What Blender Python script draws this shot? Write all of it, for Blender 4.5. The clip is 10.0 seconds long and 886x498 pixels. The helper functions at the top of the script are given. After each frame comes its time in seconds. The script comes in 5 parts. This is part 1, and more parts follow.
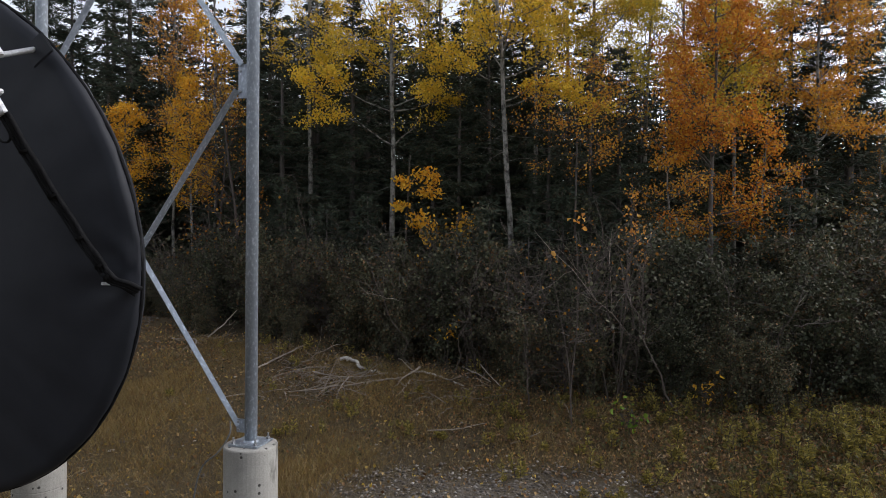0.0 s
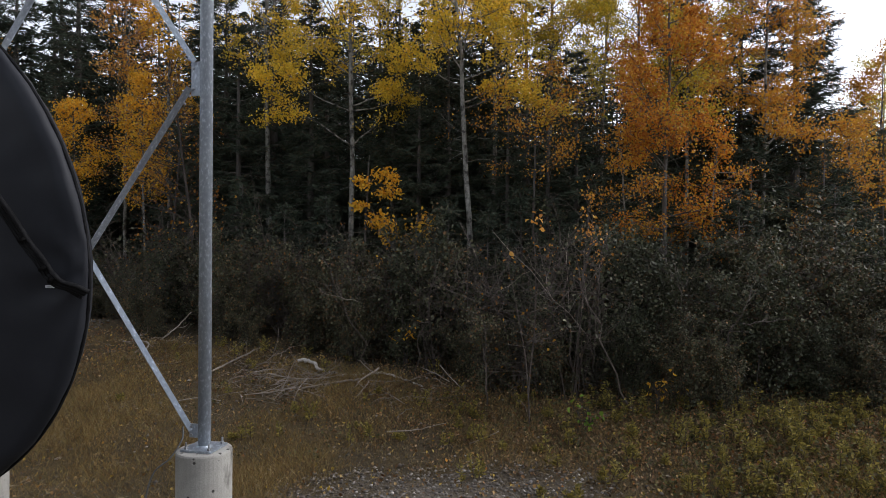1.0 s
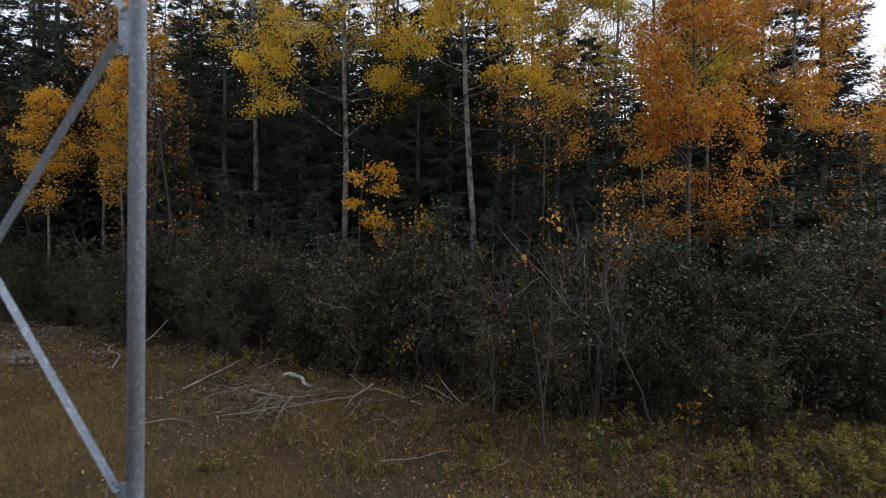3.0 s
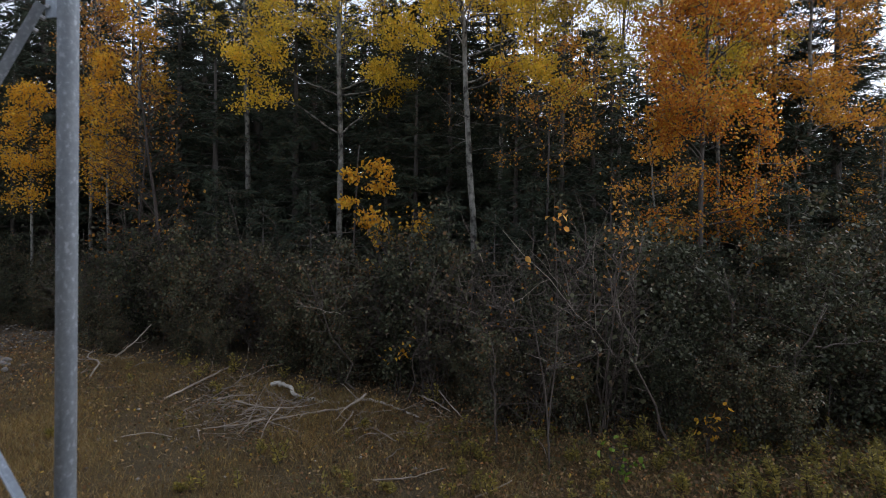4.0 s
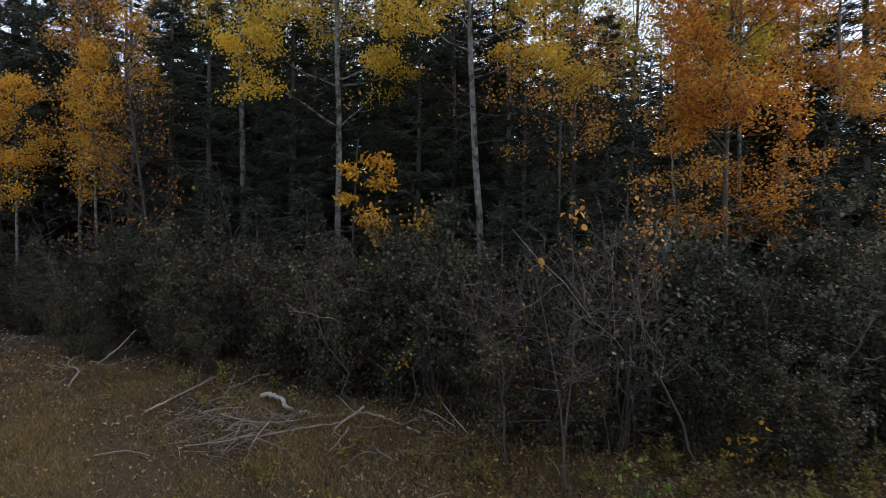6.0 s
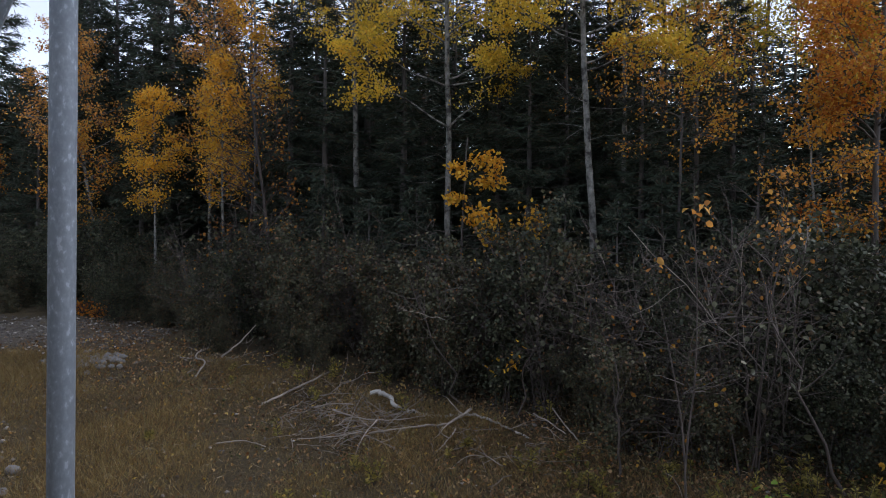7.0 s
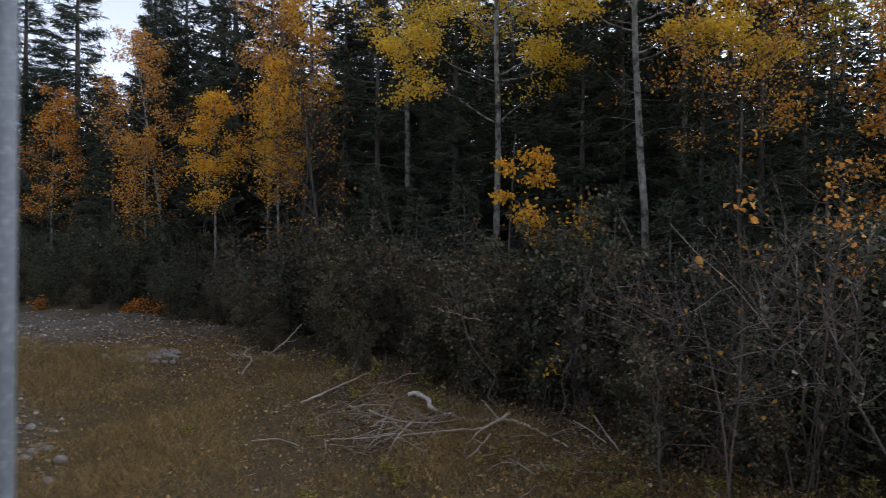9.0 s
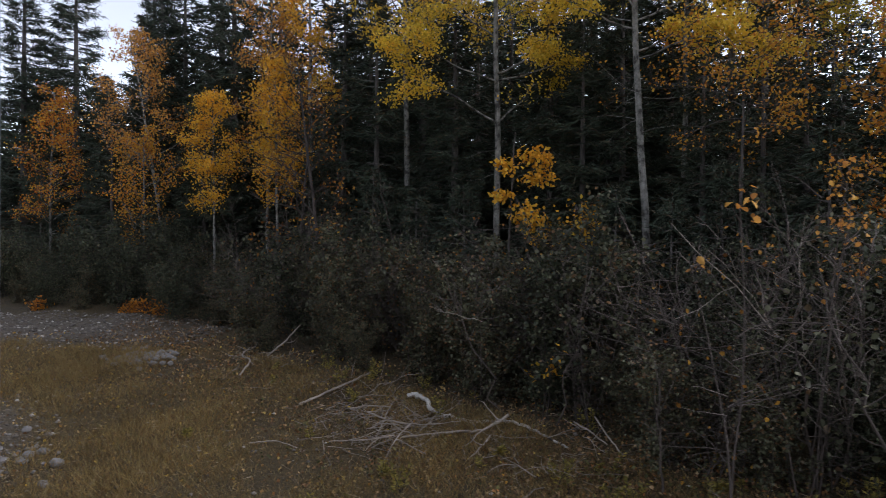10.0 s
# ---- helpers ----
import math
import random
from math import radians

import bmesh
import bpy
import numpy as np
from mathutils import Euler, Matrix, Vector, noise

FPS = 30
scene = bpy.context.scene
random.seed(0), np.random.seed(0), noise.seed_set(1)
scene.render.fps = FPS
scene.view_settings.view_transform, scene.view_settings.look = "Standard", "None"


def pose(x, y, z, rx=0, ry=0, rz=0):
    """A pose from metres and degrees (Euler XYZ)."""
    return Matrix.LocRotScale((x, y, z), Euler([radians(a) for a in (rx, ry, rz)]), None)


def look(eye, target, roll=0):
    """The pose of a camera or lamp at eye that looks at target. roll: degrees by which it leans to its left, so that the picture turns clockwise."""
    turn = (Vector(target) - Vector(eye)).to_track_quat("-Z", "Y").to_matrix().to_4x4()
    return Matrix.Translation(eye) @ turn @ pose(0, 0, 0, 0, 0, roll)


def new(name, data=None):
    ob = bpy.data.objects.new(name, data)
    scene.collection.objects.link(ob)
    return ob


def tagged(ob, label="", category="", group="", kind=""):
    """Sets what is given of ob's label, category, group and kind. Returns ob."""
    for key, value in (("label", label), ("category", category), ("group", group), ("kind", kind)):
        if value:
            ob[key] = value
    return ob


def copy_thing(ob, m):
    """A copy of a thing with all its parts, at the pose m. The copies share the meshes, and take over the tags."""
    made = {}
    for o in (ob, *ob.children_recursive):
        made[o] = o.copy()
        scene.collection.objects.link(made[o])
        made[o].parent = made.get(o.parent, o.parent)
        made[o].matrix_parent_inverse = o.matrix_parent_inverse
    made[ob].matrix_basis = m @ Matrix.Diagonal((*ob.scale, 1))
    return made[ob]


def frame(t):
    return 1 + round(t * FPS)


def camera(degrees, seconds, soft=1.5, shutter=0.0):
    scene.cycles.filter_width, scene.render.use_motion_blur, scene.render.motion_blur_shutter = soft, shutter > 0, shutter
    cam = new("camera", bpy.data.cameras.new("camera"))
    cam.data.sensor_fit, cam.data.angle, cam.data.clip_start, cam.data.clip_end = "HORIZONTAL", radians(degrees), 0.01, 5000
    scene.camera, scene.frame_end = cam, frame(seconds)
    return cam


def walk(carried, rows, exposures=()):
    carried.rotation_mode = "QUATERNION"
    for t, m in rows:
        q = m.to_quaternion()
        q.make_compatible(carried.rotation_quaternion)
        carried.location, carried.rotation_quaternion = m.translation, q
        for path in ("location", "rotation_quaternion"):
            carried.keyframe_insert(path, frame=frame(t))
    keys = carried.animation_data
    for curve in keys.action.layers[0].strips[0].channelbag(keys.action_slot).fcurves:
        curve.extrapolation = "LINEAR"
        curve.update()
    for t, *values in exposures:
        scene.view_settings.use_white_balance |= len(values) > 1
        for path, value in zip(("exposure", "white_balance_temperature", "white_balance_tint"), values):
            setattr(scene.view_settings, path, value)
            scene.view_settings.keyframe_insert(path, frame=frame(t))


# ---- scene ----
cam = camera(68.9, 10.0, soft=0.45, shutter=1.0)
METRES, EYE, TILT, LEAN, TURN = 2.9, 2.0, 0.0, 0.0, 0.0
ROWS = [
    (0.0, 0.0, 0.0, 0.0, 0.0, -0.15, -0.37),
    (0.1, 0.0008, -0.0001, 0.0003, -0.08, -0.15, -0.37),
    (0.2, 0.0018, -0.0003, 0.0008, -0.65, -0.14, -0.37),
    (0.3, 0.003, -0.0006, 0.0013, -1.95, -0.13, -0.38),
    (0.4, 0.004, -0.0008, 0.0018, -2.85, -0.12, -0.38),
    (0.5, 0.0048, -0.0009, 0.0021, -3.34, -0.12, -0.38),
    (1.0, 0.005, -0.0003, 0.0021, -3.52, -0.12, -0.37),
    (1.5, 0.0068, 0.0424, 0.0062, -3.52, -0.12, -0.35),
    (2.0, 0.0077, 0.1048, 0.0059, -3.53, -0.12, -0.36),
    (2.5, 0.0095, 0.205, 0.0074, -3.55, -0.12, -0.36),
    (2.7, 0.0105, 0.246, 0.0082, -3.55, -0.12, -0.37),
    (3.8, 0.0355, 0.446, 0.012, -3.56, -0.1, -0.41),
    (4.0, 0.0377, 0.4712, 0.0128, -3.46, -0.1, -0.41),
    (4.5, 0.043, 0.5119, 0.0166, -3.4382, -0.11, -0.4),
    (5.0, 0.0493, 0.5389, 0.0152, -3.3446, -0.14, -0.39),
    (5.2, 0.0441, 0.556, 0.0155, -3.4442, -0.15, -0.38),
    (6.3, 0.0686, 0.712, 0.021, -2.1525, -0.3, -0.28),
    (6.5, 0.0749, 0.727, 0.0211, 1.9775, -0.31, -0.26),
    (6.7, 0.0728, 0.727, 0.0167, 5.7306, -0.258, -0.352),
    (6.9, 0.0678, 0.7228, 0.0124, 6.8447, -0.206, -0.444),
    (7.0, 0.0648, 0.7254, 0.0102, 6.8915, -0.18, -0.49),
    (7.1, 0.0683, 0.7246, 0.0099, 7.1007, -0.182, -0.468),
    (7.3, 0.0658, 0.723, 0.0093, 7.9671, -0.186, -0.424),
    (7.5, 0.0613, 0.7214, 0.0087, 11.4436, -0.19, -0.38),
    (7.7, 0.0556, 0.7186, 0.0082, 12.8275, -0.21, -0.408),
    (8.0, 0.067, 0.7143, 0.0075, 13.5405, -0.24, -0.45),
    (8.2, 0.0628, 0.7256, 0.0062, 13.341, -0.22, -0.47),
    (8.5, 0.094, 0.7425, 0.0042, 13.3821, -0.19, -0.5),
    (9.0, 0.1734, 0.8052, 0.005, 13.2333, -0.16, -0.52),
    (9.5, 0.2074, 0.8306, 0.0047, 13.1, -0.19, -0.48),
    (10.0, 0.174, 0.8251, 0.0081, 13.28, -0.24, -0.39),
]
EXPOSURES = [(0.0, 0.05, 6400, 14), (2.5, 0.0, 6300, 14), (4.5, 0.0, 6050, 14), (6.3, 0.0, 5800, 14), (7.0, 0.0, 5750, 15), (8.0, 0.0, 5800, 15), (10.0, 0.0, 6000, 16)]
walk(cam, [(t, pose(0, 0, EYE, TILT, LEAN, TURN) @ pose(METRES * x, METRES * y, METRES * z, 90 + pitch, roll, yaw)) for t, x, y, z, yaw, pitch, roll in ROWS], EXPOSURES)

# ---- light ----
SUN_EL, SUN_AZ = 40.0, 82.0
world = bpy.data.worlds.new("overcast_sky")
scene.world = world
world.use_nodes = True
wn, wl = world.node_tree.nodes, world.node_tree.links
wn.clear()
sky = wn.new("ShaderNodeTexSky")
sky.sky_type, sky.sun_disc = "NISHITA", False
sky.sun_elevation, sky.sun_rotation = radians(SUN_EL), radians(SUN_AZ)
sky.air_density, sky.dust_density, sky.ozone_density = 1.0, 0.9, 1.0
sat = wn.new("ShaderNodeHueSaturation")
sat.inputs["Saturation"].default_value = 0.3
back = wn.new("ShaderNodeBackground")
back.inputs["Strength"].default_value = 0.25
wout = wn.new("ShaderNodeOutputWorld")
wl.new(sky.outputs[0], sat.inputs["Color"])
wl.new(sat.outputs[0], back.inputs["Color"])
wl.new(back.outputs[0], wout.inputs["Surface"])

sun = new("sun", bpy.data.lights.new("sun", "SUN"))
sun.data.energy, sun.data.angle, sun.data.color = 1.2, radians(35), (1.0, 0.97, 0.93)
sa, se = radians(SUN_AZ), radians(SUN_EL)
sun.matrix_world = look((0, 0, 0), (-math.sin(sa) * math.cos(se), -math.cos(sa) * math.cos(se), -math.sin(se)))
tagged(sun, kind="structure")


# ---- materials ----
def graph(name):
    m = bpy.data.materials.new(name)
    m.use_nodes = True
    nt = m.node_tree
    b = nt.nodes["Principled BSDF"]
    return m, nt, b


def node(nt, kind, **values):
    n = nt.nodes.new(kind)
    for k, v in values.items():
        n.inputs[k].default_value = v
    return n


def ramp(nt, fac, stops):
    r = nt.nodes.new("ShaderNodeValToRGB")
    e = r.color_ramp.elements
    while len(e) < len(stops):
        e.new(0.5)
    for el, (p, c) in zip(e, stops):
        el.position, el.color = p, (*c, 1)
    nt.links.new(fac, r.inputs[0])
    return r.outputs[0]


def coords(nt, scale=(1, 1, 1), kind="Object"):
    tc = nt.nodes.new("ShaderNodeTexCoord")
    mp = nt.nodes.new("ShaderNodeMapping")
    mp.inputs["Scale"].default_value = scale
    nt.links.new(tc.outputs[kind], mp.inputs[0])
    return mp.outputs[0]


def noise_out(nt, vec, scale, detail=4.0, rough=0.6):
    n = node(nt, "ShaderNodeTexNoise", Scale=scale, Detail=detail, Roughness=rough)
    if vec:
        nt.links.new(vec, n.inputs["Vector"])
    return n.outputs["Fac"]


def mixc(nt, fac, a, b, blend="MIX"):
    n = nt.nodes.new("ShaderNodeMix")
    n.data_type, n.blend_type = "RGBA", blend
    for sock, val in ((n.inputs[0], fac), (n.inputs[6], a), (n.inputs[7], b)):
        if isinstance(val, (int, float)):
            sock.default_value = val
        elif isinstance(val, tuple):
            sock.default_value = (*val, 1)
        else:
            nt.links.new(val, sock)
    return n.outputs[2]


def bump(nt, b, height, strength=0.4, dist=0.01):
    n = node(nt, "ShaderNodeBump", Strength=strength, Distance=dist)
    nt.links.new(height, n.inputs["Height"])
    nt.links.new(n.outputs[0], b.inputs["Normal"])


def leaf_mat(name, stops, glow=0.47, rough=0.6):
    """Thin leaves: colour by leaf, fine mottling, light shining through."""
    m, nt, b = graph(name)
    geo = nt.nodes.new("ShaderNodeNewGeometry")
    c = ramp(nt, geo.outputs["Random Per Island"], stops)
    n = noise_out(nt, coords(nt), 0.9, 3.0)
    shade = ramp(nt, n, [(0.3, (0.72, 0.72, 0.72)), (0.7, (1.15, 1.1, 1.0))])
    c = mixc(nt, 1.0, c, shade, "MULTIPLY")
    nt.links.new(c, b.inputs["Base Color"])
    b.inputs["Roughness"].default_value = rough
    b.inputs["Specular IOR Level"].default_value = 0.3
    tr = nt.nodes.new("ShaderNodeBsdfTranslucent")
    nt.links.new(c, tr.inputs["Color"])
    mx = nt.nodes.new("ShaderNodeMixShader")
    mx.inputs[0].default_value = glow
    nt.links.new(b.outputs[0], mx.inputs[1])
    nt.links.new(tr.outputs[0], mx.inputs[2])
    nt.links.new(mx.outputs[0], nt.nodes["Material Output"].inputs["Surface"])
    return m


def rough_mat(name, stops, scale=6.0, stretch=(1, 1, 1), rough=0.85, fine=60.0, bumps=0.5, dist=0.01, metal=0.0, kind="Object"):
    """Two scales of variation and fine relief."""
    m, nt, b = graph(name)
    v = coords(nt, stretch, kind)
    big = noise_out(nt, v, scale, 5.0)
    small = noise_out(nt, v, fine, 3.0)
    c = ramp(nt, big, stops)
    c = mixc(nt, 1.0, c, ramp(nt, small, [(0.25, (0.7, 0.7, 0.7)), (0.75, (1.2, 1.2, 1.2))]), "MULTIPLY")
    nt.links.new(c, b.inputs["Base Color"])
    b.inputs["Roughness"].default_value, b.inputs["Metallic"].default_value = rough, metal
    bump(nt, b, small, bumps, dist)
    return m


M_ASPEN_LEAF = leaf_mat("yellow_aspen_leaf", [(0.0, (0.5200, 0.4000, 0.0420)), (0.35, (0.7700, 0.5600, 0.0600)), (0.7, (0.8500, 0.6300, 0.0750)), (1.0, (0.8200, 0.4900, 0.0490))], glow=0.5)
M_LIME_LEAF = leaf_mat("lime_aspen_leaf", [(0.0, (0.4600, 0.4000, 0.0450)), (0.5, (0.7000, 0.5600, 0.0680)), (1.0, (0.8100, 0.6200, 0.0850))], glow=0.52)
M_GOLD_LEAF = leaf_mat("golden_leaf", [(0.0, (0.6264, 0.3104, 0.0280)), (0.5, (0.8208, 0.4656, 0.0420)), (1.0, (0.7776, 0.5335, 0.0630))])
M_ORANGE_LEAF = leaf_mat("orange_leaf", [(0.0, (0.3800, 0.1250, 0.0230)), (0.4, (0.5900, 0.2350, 0.0330)), (0.75, (0.6700, 0.3350, 0.0400)), (1.0, (0.6700, 0.4600, 0.0520))])
M_AMBER_LEAF = leaf_mat("amber_leaf", [(0.0, (0.4400, 0.1750, 0.0300)), (0.5, (0.6400, 0.3150, 0.0430)), (1.0, (0.6500, 0.4150, 0.0560))])
M_TAN_LEAF = leaf_mat("pale_copper_leaf", [(0.0, (0.3672, 0.1649, 0.0420)), (0.5, (0.6048, 0.2910, 0.0630)), (1.0, (0.6696, 0.4074, 0.0980))])
M_BROWN_LEAF = leaf_mat("withered_leaf", [(0.0, (0.16, 0.07, 0.0210)), (0.5, (0.36, 0.17, 0.0350)), (1.0, (0.55, 0.33, 0.0560))])
# shrub leaves: pale stops at 0.82 and 0.93 put leaf highlights into the colour
M_ALDER_LEAF = leaf_mat("dull_green_shrub_leaf", [(0.0, (0.0340, 0.0360, 0.0190)), (0.4, (0.0720, 0.0750, 0.0400)), (0.7, (0.1080, 0.1130, 0.0630)), (0.82, (0.1900, 0.1880, 0.1200)), (0.88, (0.1300, 0.0850, 0.0480)), (1.0, (0.2400, 0.1350, 0.0560))], glow=0.2, rough=0.5)
M_ALDER_DARK = leaf_mat("dark_green_shrub_leaf", [(0.0, (0.0250, 0.0310, 0.0170)), (0.5, (0.0560, 0.0660, 0.0360)), (0.85, (0.1050, 0.1150, 0.0660)), (0.93, (0.1500, 0.1500, 0.0950)), (1.0, (0.1500, 0.0950, 0.0500))], glow=0.2, rough=0.62)
M_GREEN_LEAF = leaf_mat("bright_green_leaf", [(0.0, (0.10, 0.20, 0.0225)), (1.0, (0.22, 0.34, 0.0450))])
M_WEED_LEAF = leaf_mat("yellowing_weed_leaf", [(0.0, (0.1200, 0.1050, 0.0300)), (0.5, (0.2500, 0.2200, 0.0600)), (1.0, (0.4600, 0.3700, 0.0900))])
M_FORB_LEAF = leaf_mat("low_green_leaf", [(0.0, (0.0420, 0.0470, 0.0180)), (0.4, (0.0780, 0.0830, 0.0330)), (0.6, (0.1400, 0.1300, 0.0450)), (0.75, (0.2100, 0.1900, 0.0700)), (0.85, (0.1500, 0.0850, 0.0350)), (1.0, (0.2600, 0.1100, 0.0320))], glow=0.2)
M_FERN = leaf_mat("rust_fern", [(0.0, (0.40, 0.14, 0.0225)), (1.0, (0.66, 0.30, 0.0375))])
M_NEEDLE = leaf_mat("spruce_needles", [(0.0, (0.0290, 0.0400, 0.0260)), (0.5, (0.0480, 0.0690, 0.0460)), (0.88, (0.0780, 0.1000, 0.0680)), (0.92, (0.0900, 0.0680, 0.0430)), (1.0, (0.1100, 0.0800, 0.0520))], glow=0.08, rough=0.6)
M_GRASS = leaf_mat("dry_grass_blade", [(0.0, (0.1225, 0.0750, 0.0290)), (0.4, (0.2300, 0.1500, 0.0580)), (0.7, (0.3200, 0.2300, 0.0920)), (0.88, (0.1800, 0.1580, 0.0550)), (1.0, (0.4400, 0.3550, 0.1800))], glow=0.25)
M_GRASS_PALE = leaf_mat("bleached_stalk", [(0.0, (0.10, 0.075, 0.05)), (0.6, (0.25, 0.20, 0.14)), (1.0, (0.46, 0.39, 0.29))], glow=0.1)
M_LITTER = leaf_mat("fallen_leaf", [(0.0, (0.1260, 0.0595, 0.0211)), (0.45, (0.2880, 0.1700, 0.0632)), (0.75, (0.4500, 0.3230, 0.1404)), (0.93, (0.5580, 0.3910, 0.0562)), (1.0, (0.5400, 0.2380, 0.0281))], glow=0.1)
M_EDGE_LITTER = leaf_mat("rusty_dead_leaf", [(0.0, (0.0800, 0.0500, 0.0280)), (0.45, (0.1700, 0.1000, 0.0500)), (0.8, (0.2700, 0.1600, 0.0750)), (0.9, (0.4600, 0.3500, 0.2000)), (1.0, (0.4200, 0.1700, 0.0400))], glow=0.1)
M_ASPEN_BARK = rough_mat("aspen_bark", [(0.40, (0.035, 0.032, 0.027)), (0.47, (0.13, 0.127, 0.108)), (0.7, (0.28, 0.27, 0.24))], 11.0, (1, 1, 0.8), 0.8, 45.0, 0.5, 0.006)
M_DARK_BARK = rough_mat("dark_bark", [(0.3, (0.0455, 0.0390, 0.0338)), (0.7, (0.1300, 0.1170, 0.1040))], 7.0, (1, 1, 0.3), 0.9, 50.0, 0.6, 0.008)
M_TWIG = rough_mat("shrub_twig_bark", [(0.3, (0.026, 0.020, 0.016)), (0.7, (0.080, 0.063, 0.052))], 3.0, (1, 1, 1), 0.85, 70.0, 0.3, 0.004)
M_PALE_TWIG = rough_mat("bare_pale_twig", [(0.3, (0.0450, 0.0350, 0.0290)), (0.7, (0.1250, 0.1000, 0.0830))], 3.0, (1, 1, 1), 0.85, 70.0, 0.3, 0.004)
M_DEADWOOD = rough_mat("weathered_deadwood", [(0.3, (0.1700, 0.1400, 0.1110)), (0.7, (0.3910, 0.3360, 0.2738))], 4.0, (1, 1, 1), 0.85, 80.0, 0.4, 0.004)
M_HEAP = rough_mat("dead_twig", [(0.3, (0.1050, 0.0850, 0.0680)), (0.7, (0.3800, 0.3200, 0.2650))], 3.0, (1, 1, 1), 0.85, 80.0, 0.4, 0.004)
M_BIRCHLOG = rough_mat("white_birch_bark", [(0.36, (0.0600, 0.0480, 0.0396)), (0.43, (0.3600, 0.3360, 0.2904)), (0.7, (0.6000, 0.5664, 0.5016))], 5.0, (1, 1, 1), 0.7, 60.0, 0.4, 0.004)
M_STONE = rough_mat("grey_field_stone", [(0.3, (0.1000, 0.0940, 0.0880)), (0.7, (0.3300, 0.3120, 0.2950))], 5.0, (1, 1, 1), 0.85, 60.0, 0.5, 0.005, kind="Object")


def pebble_mat():
    m, nt, b = graph("gravel_stone")
    geo = nt.nodes.new("ShaderNodeNewGeometry")
    c = ramp(nt, geo.outputs["Random Per Island"], [(0.0, (0.08, 0.07, 0.06)), (0.5, (0.14, 0.12, 0.10)), (0.88, (0.24, 0.215, 0.185)), (1.0, (0.5, 0.46, 0.41))])
    nt.links.new(c, b.inputs["Base Color"])
    b.inputs["Roughness"].default_value = 0.85
    bump(nt, b, noise_out(nt, coords(nt), 90.0), 0.4, 0.004)
    return m


M_PEBBLE = pebble_mat()


def galvanised(name, metal, rough, tone):
    m, nt, b = graph(name)
    v = coords(nt, (1, 1, 0.6))
    vo = node(nt, "ShaderNodeTexVoronoi", Scale=42.0)
    nt.links.new(v, vo.inputs["Vector"])
    spang = ramp(nt, noise_out(nt, v, 62.0, 2.0), [(0.42, tuple(tone * v for v in (0.81, 0.90, 1.0))), (0.6, tuple(tone * v for v in (0.98, 1.10, 1.22))), (0.67, tuple(tone * v for v in (1.42, 1.54, 1.68)))])
    stain = ramp(nt, noise_out(nt, v, 4.0, 4.0), [(0.3, (0.8, 0.82, 0.85)), (0.7, (1.05, 1.05, 1.05))])
    nt.links.new(mixc(nt, 1.0, spang, stain, "MULTIPLY"), b.inputs["Base Color"])
    b.inputs["Metallic"].default_value = metal
    b.inputs["Roughness"].default_value = rough
    bump(nt, b, vo.outputs["Distance"], 0.08, 0.002)
    return m


M_GALV = galvanised("galvanised_steel", 0.6, 0.4, 0.42)
M_PIPE = galvanised("weathered_zinc_pipe", 0.15, 0.5, 0.41)
M_BOLT = rough_mat("zinc_bolt", [(0.3, (0.25, 0.26, 0.27)), (0.7, (0.5, 0.5, 0.5))], 20.0, rough=0.4, metal=0.7)


def concrete():
    m, nt, b = graph("cast_concrete")
    v = coords(nt)
    base = ramp(nt, noise_out(nt, v, 3.5, 6.0), [(0.3, (0.27, 0.26, 0.235)), (0.7, (0.42, 0.41, 0.37))])
    grain = ramp(nt, noise_out(nt, v, 120.0, 2.0), [(0.3, (0.85, 0.85, 0.85)), (0.7, (1.1, 1.1, 1.1))])
    c = mixc(nt, 1.0, base, grain, "MULTIPLY")
    damp = ramp(nt, noise_out(nt, coords(nt, (1.6, 1.6, 0.7)), 2.3, 5.0), [(0.55, (0.0, 0.0, 0.0)), (0.61, (0.9, 0.9, 0.9))])
    c = mixc(nt, damp, c, (0.12, 0.115, 0.10))
    vo = node(nt, "ShaderNodeTexVoronoi", Scale=16.0)
    nt.links.new(v, vo.inputs["Vector"])
    pit = ramp(nt, vo.outputs["Distance"], [(0.10, (0.0, 0.0, 0.0)), (0.17, (1.0, 1.0, 1.0))])
    c = mixc(nt, pit, (0.06, 0.055, 0.05), c)
    nt.links.new(c, b.inputs["Base Color"])
    b.inputs["Roughness"].default_value = 0.9
    bump(nt, b, pit, 0.5, 0.006)
    return m


M_CONC = concrete()


def fabric():
    m, nt, b = graph("black_nylon_cover")
    v = coords(nt)
    c = ramp(nt, noise_out(nt, v, 2.2, 4.0), [(0.3, (0.015, 0.0165, 0.021)), (0.7, (0.025, 0.027, 0.033))])
    nt.links.new(c, b.inputs["Base Color"])
    b.inputs["Roughness"].default_value = 0.55
    b.inputs["Specular IOR Level"].default_value = 0.22
    fine = noise_out(nt, v, 400.0, 1.0)
    bump(nt, b, fine, 0.15, 0.001)
    return m


M_FABRIC = fabric()
M_RUBBER = rough_mat("black_cable_rubber", [(0.3, (0.0060, 0.0060, 0.0065)), (0.7, (0.0150, 0.0150, 0.0160))], 12.0, rough=0.75)
M_RUBBER.node_tree.nodes["Principled BSDF"].inputs["Specular IOR Level"].default_value = 0.12
M_GREYCABLE = rough_mat("grey_cable", [(0.3, (0.10, 0.10, 0.10)), (0.7, (0.18, 0.18, 0.18))], 12.0, rough=0.6)
M_ALU = rough_mat("pale_aluminium", [(0.3, (0.5, 0.51, 0.53)), (0.7, (0.68, 0.69, 0.70))], 12.0, rough=0.4, metal=0.3)


